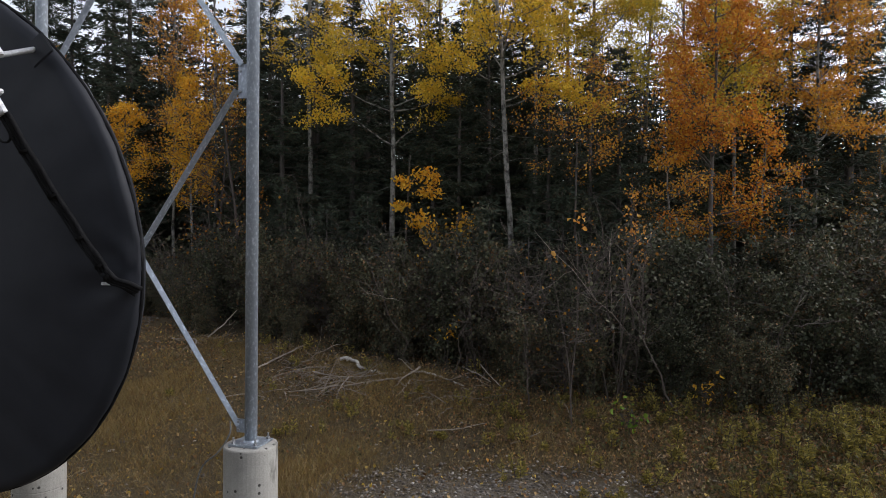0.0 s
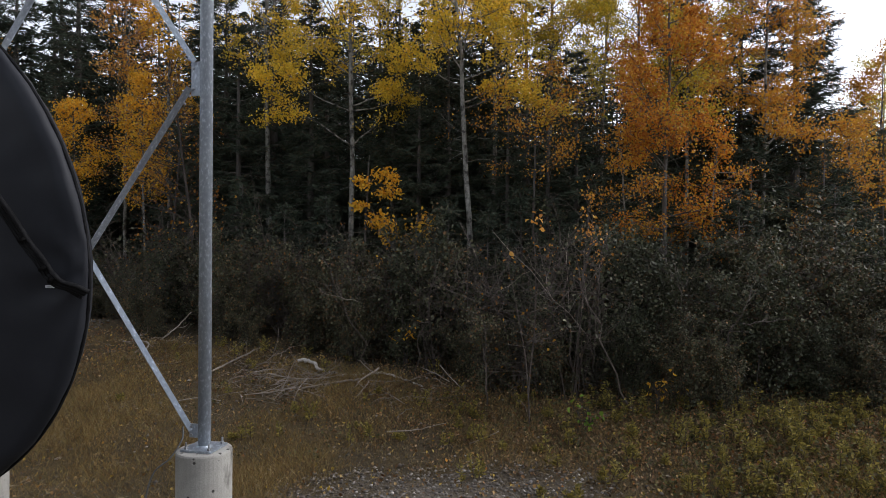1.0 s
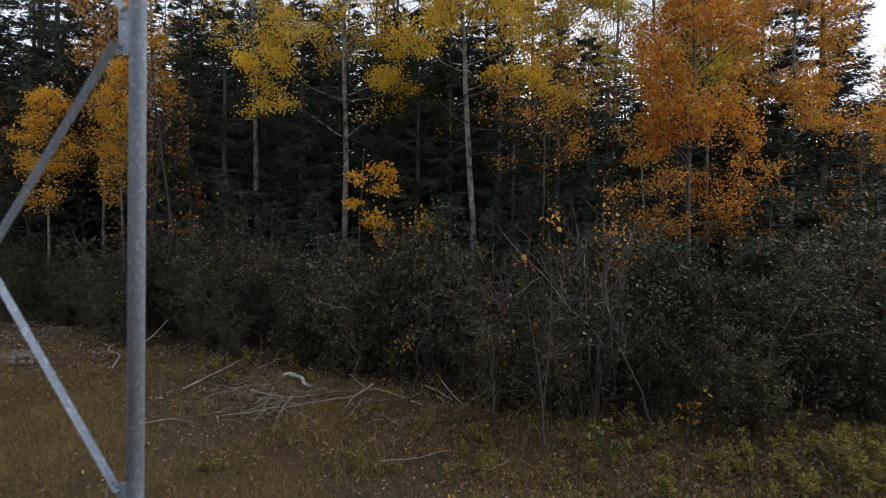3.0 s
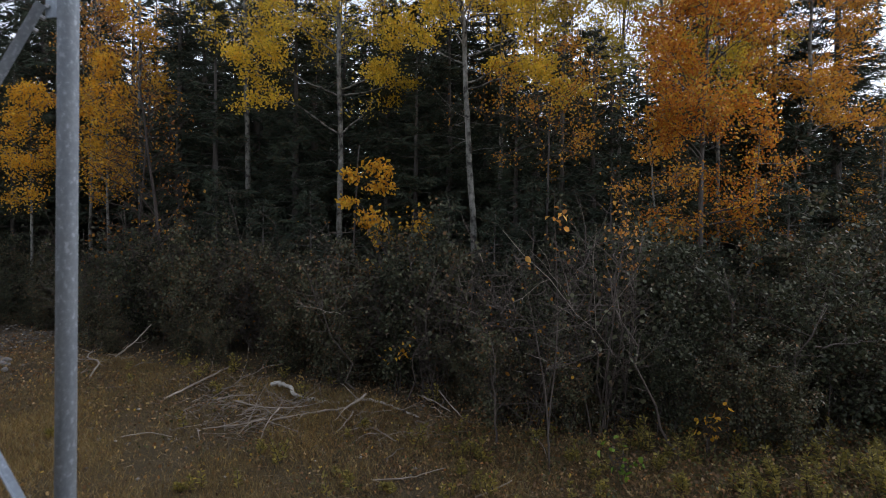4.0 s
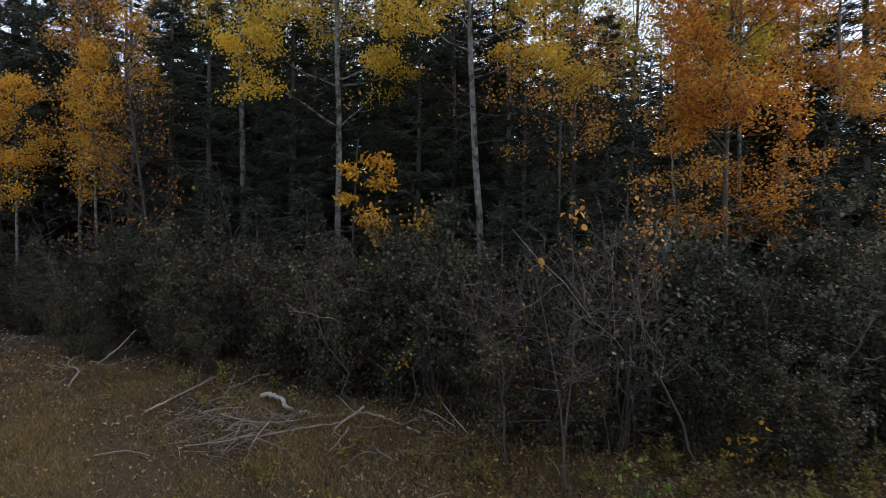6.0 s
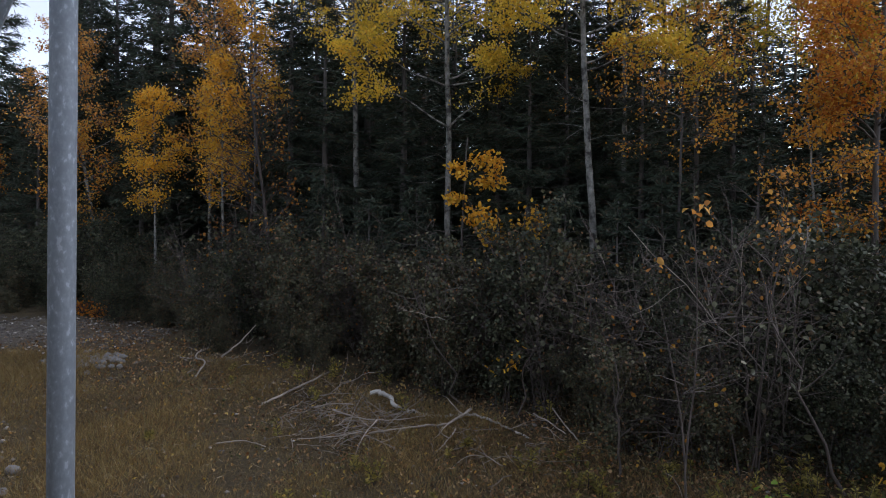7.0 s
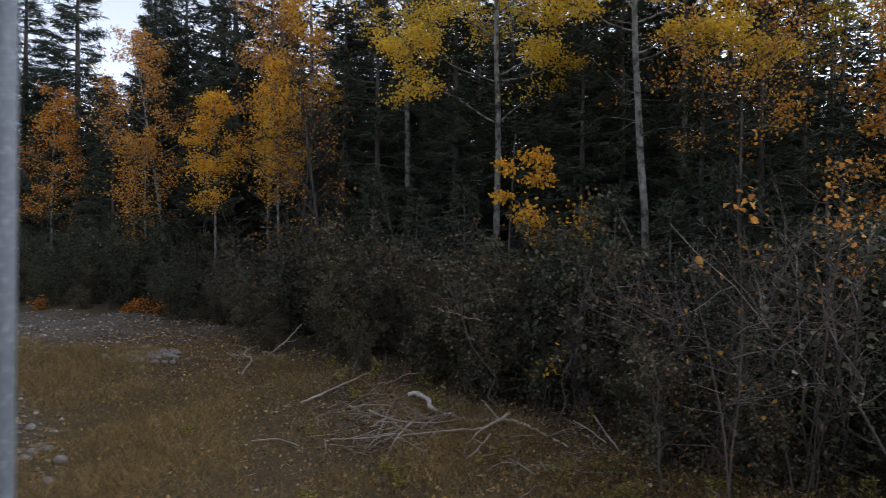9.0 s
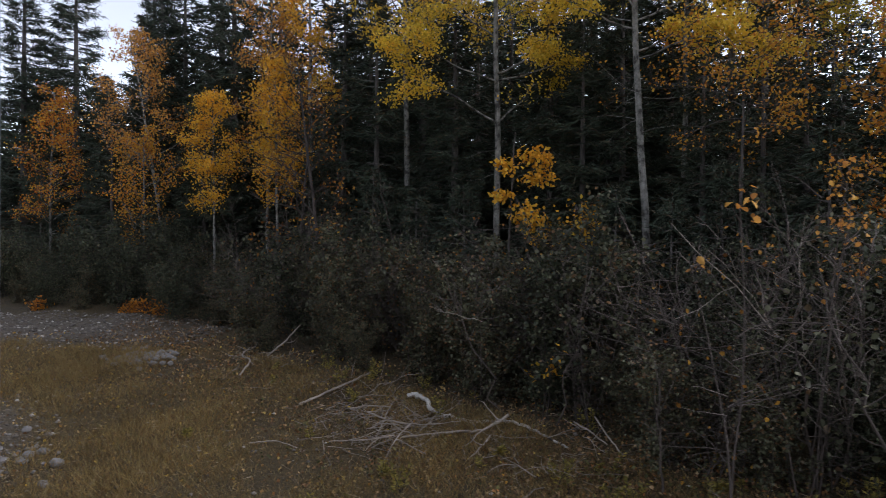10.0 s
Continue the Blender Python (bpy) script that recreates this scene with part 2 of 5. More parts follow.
def ground_mat():
    m, nt, b = graph("forest_edge_soil")
    v = coords(nt)
    n1 = noise_out(nt, v, 0.8, 6.0)
    n2 = noise_out(nt, v, 7.0, 5.0)
    n3 = noise_out(nt, v, 55.0, 3.0)
    soil = ramp(nt, n2, [(0.3, (0.0239, 0.0176, 0.0083)), (0.55, (0.0534, 0.0379, 0.0167)), (0.75, (0.0889, 0.0651, 0.0302))])
    straw = ramp(nt, n3, [(0.3, (0.0424, 0.0292, 0.0104)), (0.7, (0.1129, 0.0800, 0.0276))])
    c = mixc(nt, ramp(nt, n1, [(0.4, (0.25, 0.25, 0.2000)), (0.6, (1.0, 1.0, 1.0))]), soil, straw)
    gravel = ramp(nt, n3, [(0.3, (0.055, 0.047, 0.040)), (0.5, (0.13, 0.113, 0.096)), (0.75, (0.27, 0.24, 0.21))])
    # two gravelly openings with ragged rims
    sep = nt.nodes.new("ShaderNodeSeparateXYZ")
    nt.links.new(v, sep.inputs[0])

    def blob(cx, cy, rx, ry):
        outs = []
        for axis, c0, r in ((0, cx, rx), (1, cy, ry)):
            s = nt.nodes.new("ShaderNodeMath")
            s.operation = "SUBTRACT"
            nt.links.new(sep.outputs[axis], s.inputs[0])
            s.inputs[1].default_value = c0
            d = nt.nodes.new("ShaderNodeMath")
            d.operation = "DIVIDE"
            nt.links.new(s.outputs[0], d.inputs[0])
            d.inputs[1].default_value = r
            p = nt.nodes.new("ShaderNodeMath")
            p.operation = "MULTIPLY"
            nt.links.new(d.outputs[0], p.inputs[0])
            nt.links.new(d.outputs[0], p.inputs[1])
            outs.append(p.outputs[0])
        a = nt.nodes.new("ShaderNodeMath")
        a.operation = "ADD"
        nt.links.new(outs[0], a.inputs[0])
        nt.links.new(outs[1], a.inputs[1])
        w = nt.nodes.new("ShaderNodeMath")
        w.operation = "MULTIPLY_ADD"
        nt.links.new(n2, w.inputs[0])
        w.inputs[1].default_value = 2.6
        nt.links.new(a.outputs[0], w.inputs[2])
        return ramp(nt, w.outputs[0], [(0.0, (1, 1, 1)), (0.99, (0.5, 0.5, 0.5)), (1.0, (0, 0, 0))]), w.outputs[0]

    for cx, cy, rx, ry in ((0.4, 5.55, 1.35, 0.7), (-8.4, 11.3, 3.2, 1.1), (-6.2, 7.2, 1.5, 1.1)):
        _, wv = blob(cx, cy, rx, ry)
        half = nt.nodes.new("ShaderNodeMath")
        half.operation = "MULTIPLY"
        nt.links.new(wv, half.inputs[0])
        half.inputs[1].default_value = 0.4
        c = mixc(nt, ramp(nt, half.outputs[0], [(0.55, (0.6, 0.6, 0.6)), (0.95, (0, 0, 0))]), c, gravel)
    grit = ramp(nt, noise_out(nt, v, 150.0, 3.0), [(0.3, (0.45, 0.45, 0.45)), (0.5, (1.0, 1.0, 1.0)), (0.72, (1.7, 1.65, 1.55))])
    c = mixc(nt, 1.0, c, grit, "MULTIPLY")
    nt.links.new(c, b.inputs["Base Color"])
    b.inputs["Roughness"].default_value = 0.95
    bump(nt, b, n3, 1.0, 0.03)
    return m


M_GROUND = ground_mat()


# ---- mesh helpers ----
rng = np.random.default_rng(7)


class Build:
    """Collects points and faces, then makes one mesh of them."""

    def __init__(self):
        self.v, self.f, self.n = [], [], 0

    def add(self, verts, faces):
        verts = np.asarray(verts, float).reshape(-1, 3)
        faces = np.asarray(faces, int)
        self.v.append(verts)
        self.f.append(faces + self.n)
        self.n += len(verts)

    def tube(self, pts, radii, sides=6, cap=True):
        pts = np.asarray(pts, float)
        radii = np.broadcast_to(np.asarray(radii, float), (len(pts),))
        tan = np.gradient(pts, axis=0)
        tan /= np.linalg.norm(tan, axis=1)[:, None] + 1e-9
        ref = np.array([0.0, 0.0, 1.0]) if abs(tan[:, 2]).mean() < 0.8 else np.array([1.0, 0.0, 0.0])
        u = np.cross(tan, ref)
        u /= np.linalg.norm(u, axis=1)[:, None] + 1e-9
        w = np.cross(tan, u)
        a = np.linspace(0, 2 * np.pi, sides, endpoint=False)
        ring = pts[:, None] + radii[:, None, None] * (np.cos(a)[None, :, None] * u[:, None] + np.sin(a)[None, :, None] * w[:, None])
        i = np.arange(len(pts) - 1)[:, None] * sides
        j = np.arange(sides)[None]
        k = (j + 1) % sides
        q = np.stack([i + j, i + k, i + sides + k, i + sides + j], -1).reshape(-1, 4)
        self.add(ring.reshape(-1, 3), q)
        if cap:
            for base in (0, (len(pts) - 1) * sides):
                self.f.append(np.array([[self.n - len(pts) * sides + base + s for s in range(sides)]]))

    def leaves(self, pts, size, flat=0.5, hexa=True, along=None):
        """One folded leaf at each point."""
        pts = np.asarray(pts, float)
        n = len(pts)
        if not n:
            return
        d = rng.normal(size=(n, 3)) if along is None else along + 0.35 * rng.normal(size=(n, 3))
        d[:, 2] -= flat * 0.8
        d /= np.linalg.norm(d, axis=1)[:, None]
        nn = rng.normal(size=(n, 3))
        nn[:, 2] += flat * 2.0
        s = np.cross(d, nn)
        s /= np.linalg.norm(s, axis=1)[:, None] + 1e-9
        up = np.cross(s, d)
        size = (size * rng.uniform(0.65, 1.25, n))[:, None]
        d, s, up = d * size, s * size, up * size
        if hexa:
            rows = [pts, pts + 0.28 * d + 0.36 * s + 0.10 * up, pts + 0.68 * d + 0.30 * s + 0.08 * up, pts + d - 0.08 * up, pts + 0.68 * d - 0.30 * s + 0.08 * up, pts + 0.28 * d - 0.36 * s + 0.10 * up]
            v = np.stack(rows, 1)
            b = np.arange(n)[:, None] * 6
            f = np.concatenate([b + np.array([[0, 1, 2, 3]]), b + np.array([[0, 3, 4, 5]])])
        else:
            rows = [pts, pts + 0.45 * d + 0.40 * s + 0.08 * up, pts + d, pts + 0.45 * d - 0.40 * s + 0.08 * up]
            v = np.stack(rows, 1)
            b = np.arange(n)[:, None] * 4
            f = b + np.array([[0, 1, 2, 3]])
        self.add(v.reshape(-1, 3), f)

    def blades(self, base, tip, width):
        """Narrow pointed blades from base to tip."""
        base, tip = np.asarray(base, float), np.asarray(tip, float)
        n = len(base)
        d = tip - base
        s = np.cross(d, rng.normal(size=(n, 3)))
        s /= np.linalg.norm(s, axis=1)[:, None] + 1e-9
        s *= np.broadcast_to(np.asarray(width, float), (n,))[:, None]
        mid = base + 0.5 * d
        v = np.stack([base, mid + s, tip, mid - s], 1)
        self.add(v.reshape(-1, 3), np.arange(n)[:, None] * 4 + np.array([[0, 1, 2, 3]]))

    def mesh(self, name, material, smooth=False):
        me = bpy.data.meshes.new(name)
        v = np.concatenate(self.v)
        me.vertices.add(len(v))
        me.vertices.foreach_set("co", v.ravel())
        loops = np.concatenate([f.ravel() for f in self.f])
        tot = np.concatenate([np.full(len(f), f.shape[1]) for f in self.f])
        me.loops.add(len(loops))
        me.loops.foreach_set("vertex_index", loops.astype(np.int32))
        me.polygons.add(len(tot))
        me.polygons.foreach_set("loop_start", np.concatenate([[0], np.cumsum(tot)[:-1]]).astype(np.int32))
        me.polygons.foreach_set("loop_total", tot.astype(np.int32))
        if smooth:
            me.polygons.foreach_set("use_smooth", np.ones(len(tot), bool))
        me.update(calc_edges=True)
        me.validate()
        me.materials.append(material)
        return me


def piece(name, build, material, parent=None, label="", smooth=False):
    ob = new(name, build.mesh(name, material, smooth))
    ob.parent = parent
    return tagged(ob, label)


def part(name, bm, material, parent, label="", smooth=False):
    me = bpy.data.meshes.new(name)
    bm.normal_update()
    bm.to_mesh(me)
    bm.free()
    if smooth:
        me.polygons.foreach_set("use_smooth", np.ones(len(me.polygons), bool))
    me.materials.append(material)
    ob = new(name, me)
    ob.parent = parent
    return tagged(ob, label)


def thing(name, at, label, category, group="", kind=""):
    ob = new(name)
    ob.empty_display_size = 0.1
    ob.matrix_basis = at if isinstance(at, Matrix) else Matrix.Translation(at)
    return tagged(ob, label, category, group, kind)


def height(x, y):
    """The ground: flat by the mast, rising towards the wood."""
    x, y = np.asarray(x, float), np.asarray(y, float)
    y0 = 6.2 - 0.5 * np.clip(x - 0.5, 0, 3)
    d = y - y0
    r = 0.2 * (d + np.sqrt(d * d + 0.3)) / 2
    e = y - 10.0
    r = r - 0.12 * (e + np.sqrt(e * e + 1)) / 2
    far = np.maximum(y - 26, 0)
    r = r - 0.08 * far
    lump = 0.035 * np.sin(1.7 * x + 0.6 * y) * np.sin(1.3 * y - 0.7 * x) + 0.02 * np.sin(4.1 * x + 1.0) * np.sin(3.7 * y)
    return -0.2 + r + lump


def hz(x, y):
    return float(height(x, y))


def smoothline(pts, n=8):
    """A soft curve through a few points."""
    p = np.asarray(pts, float)
    q = np.concatenate([[2 * p[0] - p[1]], p, [2 * p[-1] - p[-2]]])
    out = []
    for i in range(1, len(q) - 2):
        for t in np.linspace(0, 1, n, endpoint=False):
            a, b, c, d = q[i - 1], q[i], q[i + 1], q[i + 2]
            out.append(0.5 * (2 * b + (c - a) * t + (2 * a - 5 * b + 4 * c - d) * t * t + (3 * b - a - 3 * c + d) * t ** 3))
    out.append(p[-1])
    return np.array(out)


# ---- ground ----
def ground():
    fx = np.concatenate([-np.geomspace(420, 14.3, 26), np.arange(-14, 12.01, 0.13), np.geomspace(12.4, 420, 26)])
    fy = np.concatenate([-np.geomspace(420, 3.3, 24), np.arange(-3, 16.01, 0.13), np.geomspace(16.4, 700, 30)])
    X, Y = np.meshgrid(fx, fy)
    Z = height(X, Y)
    fine = np.array([noise.noise(Vector((x * 2.3, y * 2.3, 0.0))) for x, y in zip(X.ravel(), Y.ravel())]).reshape(X.shape)
    Z = Z + 0.018 * fine
    b = Build()
    nx = len(fx)
    i, j = np.meshgrid(np.arange(nx - 1), np.arange(len(fy) - 1))
    k = (j * nx + i).ravel()
    b.add(np.stack([X, Y, Z], -1).reshape(-1, 3), np.stack([k, k + 1, k + nx + 1, k + nx], -1))
    ob = new("ground", b.mesh("ground", M_GROUND, True))
    tagged(ob, "brown soil with dry grass, gravel patches and leaf litter", "ground", kind="structure")


ground()


# ---- the mast frame and its dish ----
POLE_R, PIER_R = 0.0365, 0.156
POST_A, POST_B = (-1.132, 3.829), (-2.63, 4.22)
PIER_TOP = 0.83


def turned(profile, seg=32, close=True):
    """A lathe shape from (radius, height) pairs."""
    bm = bmesh.new()
    rings = [[bm.verts.new((r * math.cos(2 * math.pi * k / seg), r * math.sin(2 * math.pi * k / seg), z)) for k in range(seg)] for r, z in profile]
    for a, b in zip(rings, rings[1:]):
        for k in range(seg):
            bm.faces.new((a[k], a[(k + 1) % seg], b[(k + 1) % seg], b[k]))
    if close:
        bm.faces.new(rings[0][::-1])
        bm.faces.new(rings[-1])
    return bm


def box(sx, sy, sz, bevel=0.0, at=(0, 0, 0)):
    bm = bmesh.new()
    bmesh.ops.create_cube(bm, size=1.0)
    bmesh.ops.scale(bm, vec=(sx, sy, sz), verts=bm.verts)
    if bevel:
        bmesh.ops.bevel(bm, geom=bm.edges[:], offset=bevel, segments=2, affect="EDGES")
    bmesh.ops.translate(bm, vec=at, verts=bm.verts)
    return bm


def pier(x, y, label):
    ob = thing("concrete_pier", (x, y, 0), label, "concrete footing", "mast footings", )
    z0 = hz(x, y) - 0.15
    prof = [(PIER_R, z0), (PIER_R, 0.42), (PIER_R - 0.002, 0.425), (PIER_R, 0.43), (PIER_R, PIER_TOP - 0.012), (PIER_R - 0.004, PIER_TOP - 0.003), (PIER_R - 0.014, PIER_TOP)]
    part("pier_body", turned(prof, 40), M_CONC, ob, smooth=False)
    return ob


def post(x, y, turn, top, label):
    ob = thing("steel_post", pose(x, y, 0, rz=turn), label, "mast post", "mast posts")
    part("base_plate", box(0.19, 0.19, 0.012, 0.002, (0, 0, PIER_TOP + 0.007)), M_GALV, ob, "square galvanised base plate")
    part("pipe", turned([(POLE_R, PIER_TOP + 0.013), (POLE_R, top - 0.004), (POLE_R - 0.004, top)], 28), M_PIPE, ob, smooth=True)
    part("weld_collar", turned([(POLE_R + 0.009, PIER_TOP + 0.0135), (POLE_R + 0.004, PIER_TOP + 0.020), (POLE_R + 0.0005, PIER_TOP + 0.024)], 28), M_GALV, ob)
    for sx in (-1, 1):
        for sy in (-1, 1):
            bm = turned([(0.006, PIER_TOP - 0.01), (0.006, PIER_TOP + 0.05)], 10)
            nut = turned([(0.012, PIER_TOP + 0.0135), (0.012, PIER_TOP + 0.026)], 6)
            me = bpy.data.meshes.new("tmp")
            nut.to_mesh(me)
            nut.free()
            bm.from_mesh(me)
            bpy.data.meshes.remove(me)
            bmesh.ops.translate(bm, vec=(sx * 0.072, sy * 0.072, 0), verts=bm.verts)
            part("anchor_bolt", bm, M_BOLT, ob, "zinc anchor bolt with nut")
    return ob


def plates(ob, side, zs):
    """Gusset plates that the braces bolt to, on the side facing the other post."""
    for z, h in zs:
        # plates take the duller pipe zinc, which stands in for their shade
        part("gusset_plate", box(0.06, 0.008, h, 0.0015, (side * (POLE_R + 0.029), 0, z)), M_PIPE, ob)
        for dz in (-0.3, 0.3):
            bm = turned([(0.009, -0.012), (0.009, 0.012)], 6)
            bmesh.ops.rotate(bm, cent=(0, 0, 0), matrix=Matrix.Rotation(math.pi / 2, 3, "X"), verts=bm.verts)
            bmesh.ops.translate(bm, vec=(side * (POLE_R + 0.045), 0, z + dz * h), verts=bm.verts)
            part("plate_bolt", bm, M_BOLT, ob)


TURN_AB = math.degrees(math.atan2(POST_B[1] - POST_A[1], POST_B[0] - POST_A[0])) - 180
pier(*POST_A, "grey round concrete pier with pits and a damp stain")
pier(*POST_B, "round concrete pier standing behind the covered dish")
post_a = post(*POST_A, TURN_AB, 7.6, "tall galvanised steel pipe post bolted on a concrete pier")
post_b = post(*POST_B, TURN_AB, 7.6, "galvanised steel pipe post standing behind the covered dish")
plates(post_a, -1, ((0.93, 0.08), (2.98, 0.2), (5.1, 0.2)))
plates(post_b, 1, ((0.93, 0.08), (2.98, 0.2), (5.1, 0.2)))


def brace(p, q, off, label, twist=0.0, front=-1):
    """An angle-iron brace between two gusset plates."""
    p, q = Vector(p), Vector(q)
    d = q - p
    L = d.length
    z = d.normalized()
    yv = Vector((math.sin(radians(-TURN_AB)), math.cos(radians(TURN_AB)), 0))
    xv = yv.cross(z).normalized()
    yv = z.cross(xv)
    rot = Matrix((xv, yv, z)).transposed().to_4x4()
    ob = thing("diagonal_brace", Matrix.Translation(p) @ rot @ Matrix.Rotation(radians(twist), 4, "Z"), label, "steel brace", "diagonal braces")
    w, t = 0.032, 0.004
    s = -1 if off < 0 else 1
    a = box(w, t, L, 0.0008, (0, off, L / 2))
    part("flat_leg", a, M_GALV, ob)
    part("upright_leg", box(t, w, L, 0.0008, (front * (w / 2 - t / 2), off + s * (w / 2 + t / 2 + 0.0005), L / 2)), M_GALV, ob)
    for zz in (0.045, 0.10, L - 0.045):
        bm = turned([(0.009, -0.010), (0.009, 0.010)], 6)
        bmesh.ops.rotate(bm, cent=(0, 0, 0), matrix=Matrix.Rotation(math.pi / 2, 3, "X"), verts=bm.verts)
        bmesh.ops.translate(bm, vec=(0, off - s * 0.008, zz), verts=bm.verts)
        part("brace_bolt", bm, M_BOLT, ob)
    return ob


def on_post(p, side, z):
    ux, uy = math.cos(radians(TURN_AB)), math.sin(radians(TURN_AB))
    return (p[0] + side * 0.085 * ux, p[1] + side * 0.085 * uy, z)


TW = 38
brace(on_post(POST_A, -1, 0.93), on_post(POST_B, 1, 2.93), -0.010, "light galvanised angle brace rising from the pier", TW)
brace(on_post(POST_A, -1, 2.92), on_post(POST_B, 1, 0.95), 0.010, "shaded galvanised angle brace crossing behind another", -140, 1)
brace(on_post(POST_A, -1, 3.06), on_post(POST_B, 1, 5.04), 0.010, "upper galvanised angle brace bolted to a gusset plate", -100, 1)
brace(on_post(POST_A, -1, 5.04), on_post(POST_B, 1, 3.06), 0.010, "upper shaded angle brace crossing behind another", -140, 1)
DISH = Matrix(((0.973, -0.0318, -0.2287, -2.722), (-0.2309, -0.1338, -0.9637, 3.276), (0.0, 0.9905, -0.1376, 1.985), (0, 0, 0, 1)))
DISH_R = 1.345


def dish():
    ob = thing("satellite_dish", DISH, "large satellite dish wrapped in a black fabric cover", "satellite dish")
    # the drawn cloth: shallow cone, gathered folds towards the rim, rolled round the edge
    b = Build()
    na, rings = 180, np.concatenate([np.linspace(0.02, 0.9, 34), np.linspace(0.915, 1.0, 12)])
    th = np.linspace(0, 2 * np.pi, na, endpoint=False)
    verts = []
    for q in rings:
        for a in th:
            cx, sx = math.cos(a), math.sin(a)
            fold = 0.010 * q ** 5 * noise.noise(Vector((cx * 9, sx * 9, q * 1.5))) + 0.006 * q ** 3 * noise.noise(Vector((cx * 22, sx * 22, q * 3)))
            sag = 0.012 * noise.noise(Vector((q * cx * 2.1, q * sx * 2.1, 4.0))) + 0.004 * noise.noise(Vector((q * cx * 7 + q * sx * 3, q * sx * 5, 9.0)))
            # creases radiating from the tie at the rim
            dx, dy = q * cx - 0.985, q * sx + 0.10
            near = math.exp(-(dx * dx + dy * dy) / 0.03)
            crease = 0.014 * near * math.sin(9 * math.atan2(dy, dx - 0.05))
            round_ = 0.075 * (1 - q ** 2) + (0.018 * (1 - max(0.0, (q - 0.96) / 0.04) ** 2) if q > 0.9 else 0.018)
            verts.append((DISH_R * q * cx, DISH_R * q * sx, round_ + fold + sag + crease))
    for dz, rr in ((-0.02, 1.004), (-0.055, 1.0), (-0.09, 0.985), (-0.13, 0.955)):
        for a in th:
            w = 1 + 0.006 * noise.noise(Vector((math.cos(a) * 14, math.sin(a) * 14, dz * 20)))
            verts.append((DISH_R * rr * w * math.cos(a), DISH_R * rr * w * math.sin(a), dz))
    n = len(rings) + 4
    i, j = np.meshgrid(np.arange(n - 1) * na, np.arange(na), indexing="ij")
    k = (j + 1) % na
    b.add(verts, np.stack([i + j, i + k, i + na + k, i + na + j], -1).reshape(-1, 4))
    b.f.append(np.array([list(range(na))[::-1]]))
    piece("fabric_cover", b, M_FABRIC, ob, "black nylon cover with gathered folds", True)
    # hem cord round the rim
    hem = Build()
    ring = np.array([(DISH_R * 1.003 * math.cos(a), DISH_R * 1.003 * math.sin(a), -0.035) for a in np.linspace(0, 2 * np.pi, 121)])
    hem.tube(ring, 0.009, 6)
    piece("hem_cord", hem, M_RUBBER, ob, smooth=True)
    # reflector shell and its mount behind
    shell = turned([(0.16, -0.42), (0.5, -0.37), (0.9, -0.25), (1.2, -0.12), (1.30, -0.075), (1.27, -0.075), (0.88, -0.22), (0.16, -0.39)], 64)
    part("reflector_shell", shell, M_ALU, ob, "pale aluminium reflector behind the cover", True)
    mount = Build()
    mount.tube([(0, 0, -0.39), (-0.08, -0.06, -0.65), (-0.156, -0.12, -0.90)], 0.055, 14)
    piece("mount_tube", mount, M_GALV, ob, "galvanised mounting tube")
    arm = Build()
    arm.tube([(0.995, 0.908, 0.04), (0.913, 0.851, 0.22), (0.868, 0.809, 0.34), (0.60, 0.58, 0.95)], 0.012, 12)
    piece("feed_arm", arm, M_ALU, ob, "silver feed support arm", True)
    flap = box(0.13, 0.10, 0.012, 0.004, (0, 0, 0))
    bmesh.ops.rotate(flap, cent=(0, 0, 0), matrix=Matrix.Rotation(0.55, 3, "Z"), verts=flap.verts)
    bmesh.ops.translate(flap, vec=(1.0, 0.895, 0.072), verts=flap.verts)
    part("cover_flap", flap, M_FABRIC, ob, "fabric flap round the feed arm")
    second = Build()
    second.tube([(0.97, 0.62, 0.268), (0.84, 0.52, 0.50), (0.66, 0.4, 0.9)], 0.011, 12)
    piece("feed_arm", second, M_ALU, ob, "silver feed support arm", True)
    for (px, py, pz), rz, (sx, sy, sz) in (((0.955, 0.645, 0.275), 0.5, (0.055, 0.105, 0.03)), ((0.972, 0.690, 0.285), 0.5, (0.05, 0.02, 0.045)), ((0.98, 0.86, 0.27), 0.6, (0.045, 0.055, 0.03)), ((0.965, 0.905, 0.285), 0.6, (0.03, 0.02, 0.03))):
        bm = box(sx, sy, sz, 0.004)
        bmesh.ops.rotate(bm, cent=(0, 0, 0), matrix=Matrix.Rotation(rz, 3, "Z"), verts=bm.verts)
        bmesh.ops.translate(bm, vec=(px, py, pz), verts=bm.verts)
        part("arm_bracket", bm, M_ALU, ob, "pale metal clamp on the feed arm")
    line = smoothline([(0.978, 0.599, 0.26), (1.035, 0.396, 0.2), (1.14, 0.119, 0.13), (1.232, -0.065, 0.095), (1.28, -0.129, 0.088), (1.371, -0.189, 0.03)], 8)
    for off, r in (((0, 0, 0), 0.013), ((0.018, 0.010, 0.004), 0.011), ((-0.013, -0.008, 0.006), 0.008)):
        c = Build()
        wob = np.stack([0.004 * np.sin(np.arange(len(line)) * 0.9 + 40 * r)] * 3, 1)
        c.tube(line + np.array(off) + wob, r, 8)
        piece("cable", c, M_RUBBER, ob, smooth=True)
    for i in (6, 12, 18, 24, 30):
        tie = Build()
        d = (line[i + 1] - line[i]) / np.linalg.norm(line[i + 1] - line[i])
        tie.tube([line[i] - d * 0.006, line[i] + d * 0.006], 0.026, 10)
        piece("cable_tie", tie, M_RUBBER, ob)
    loop = Build()
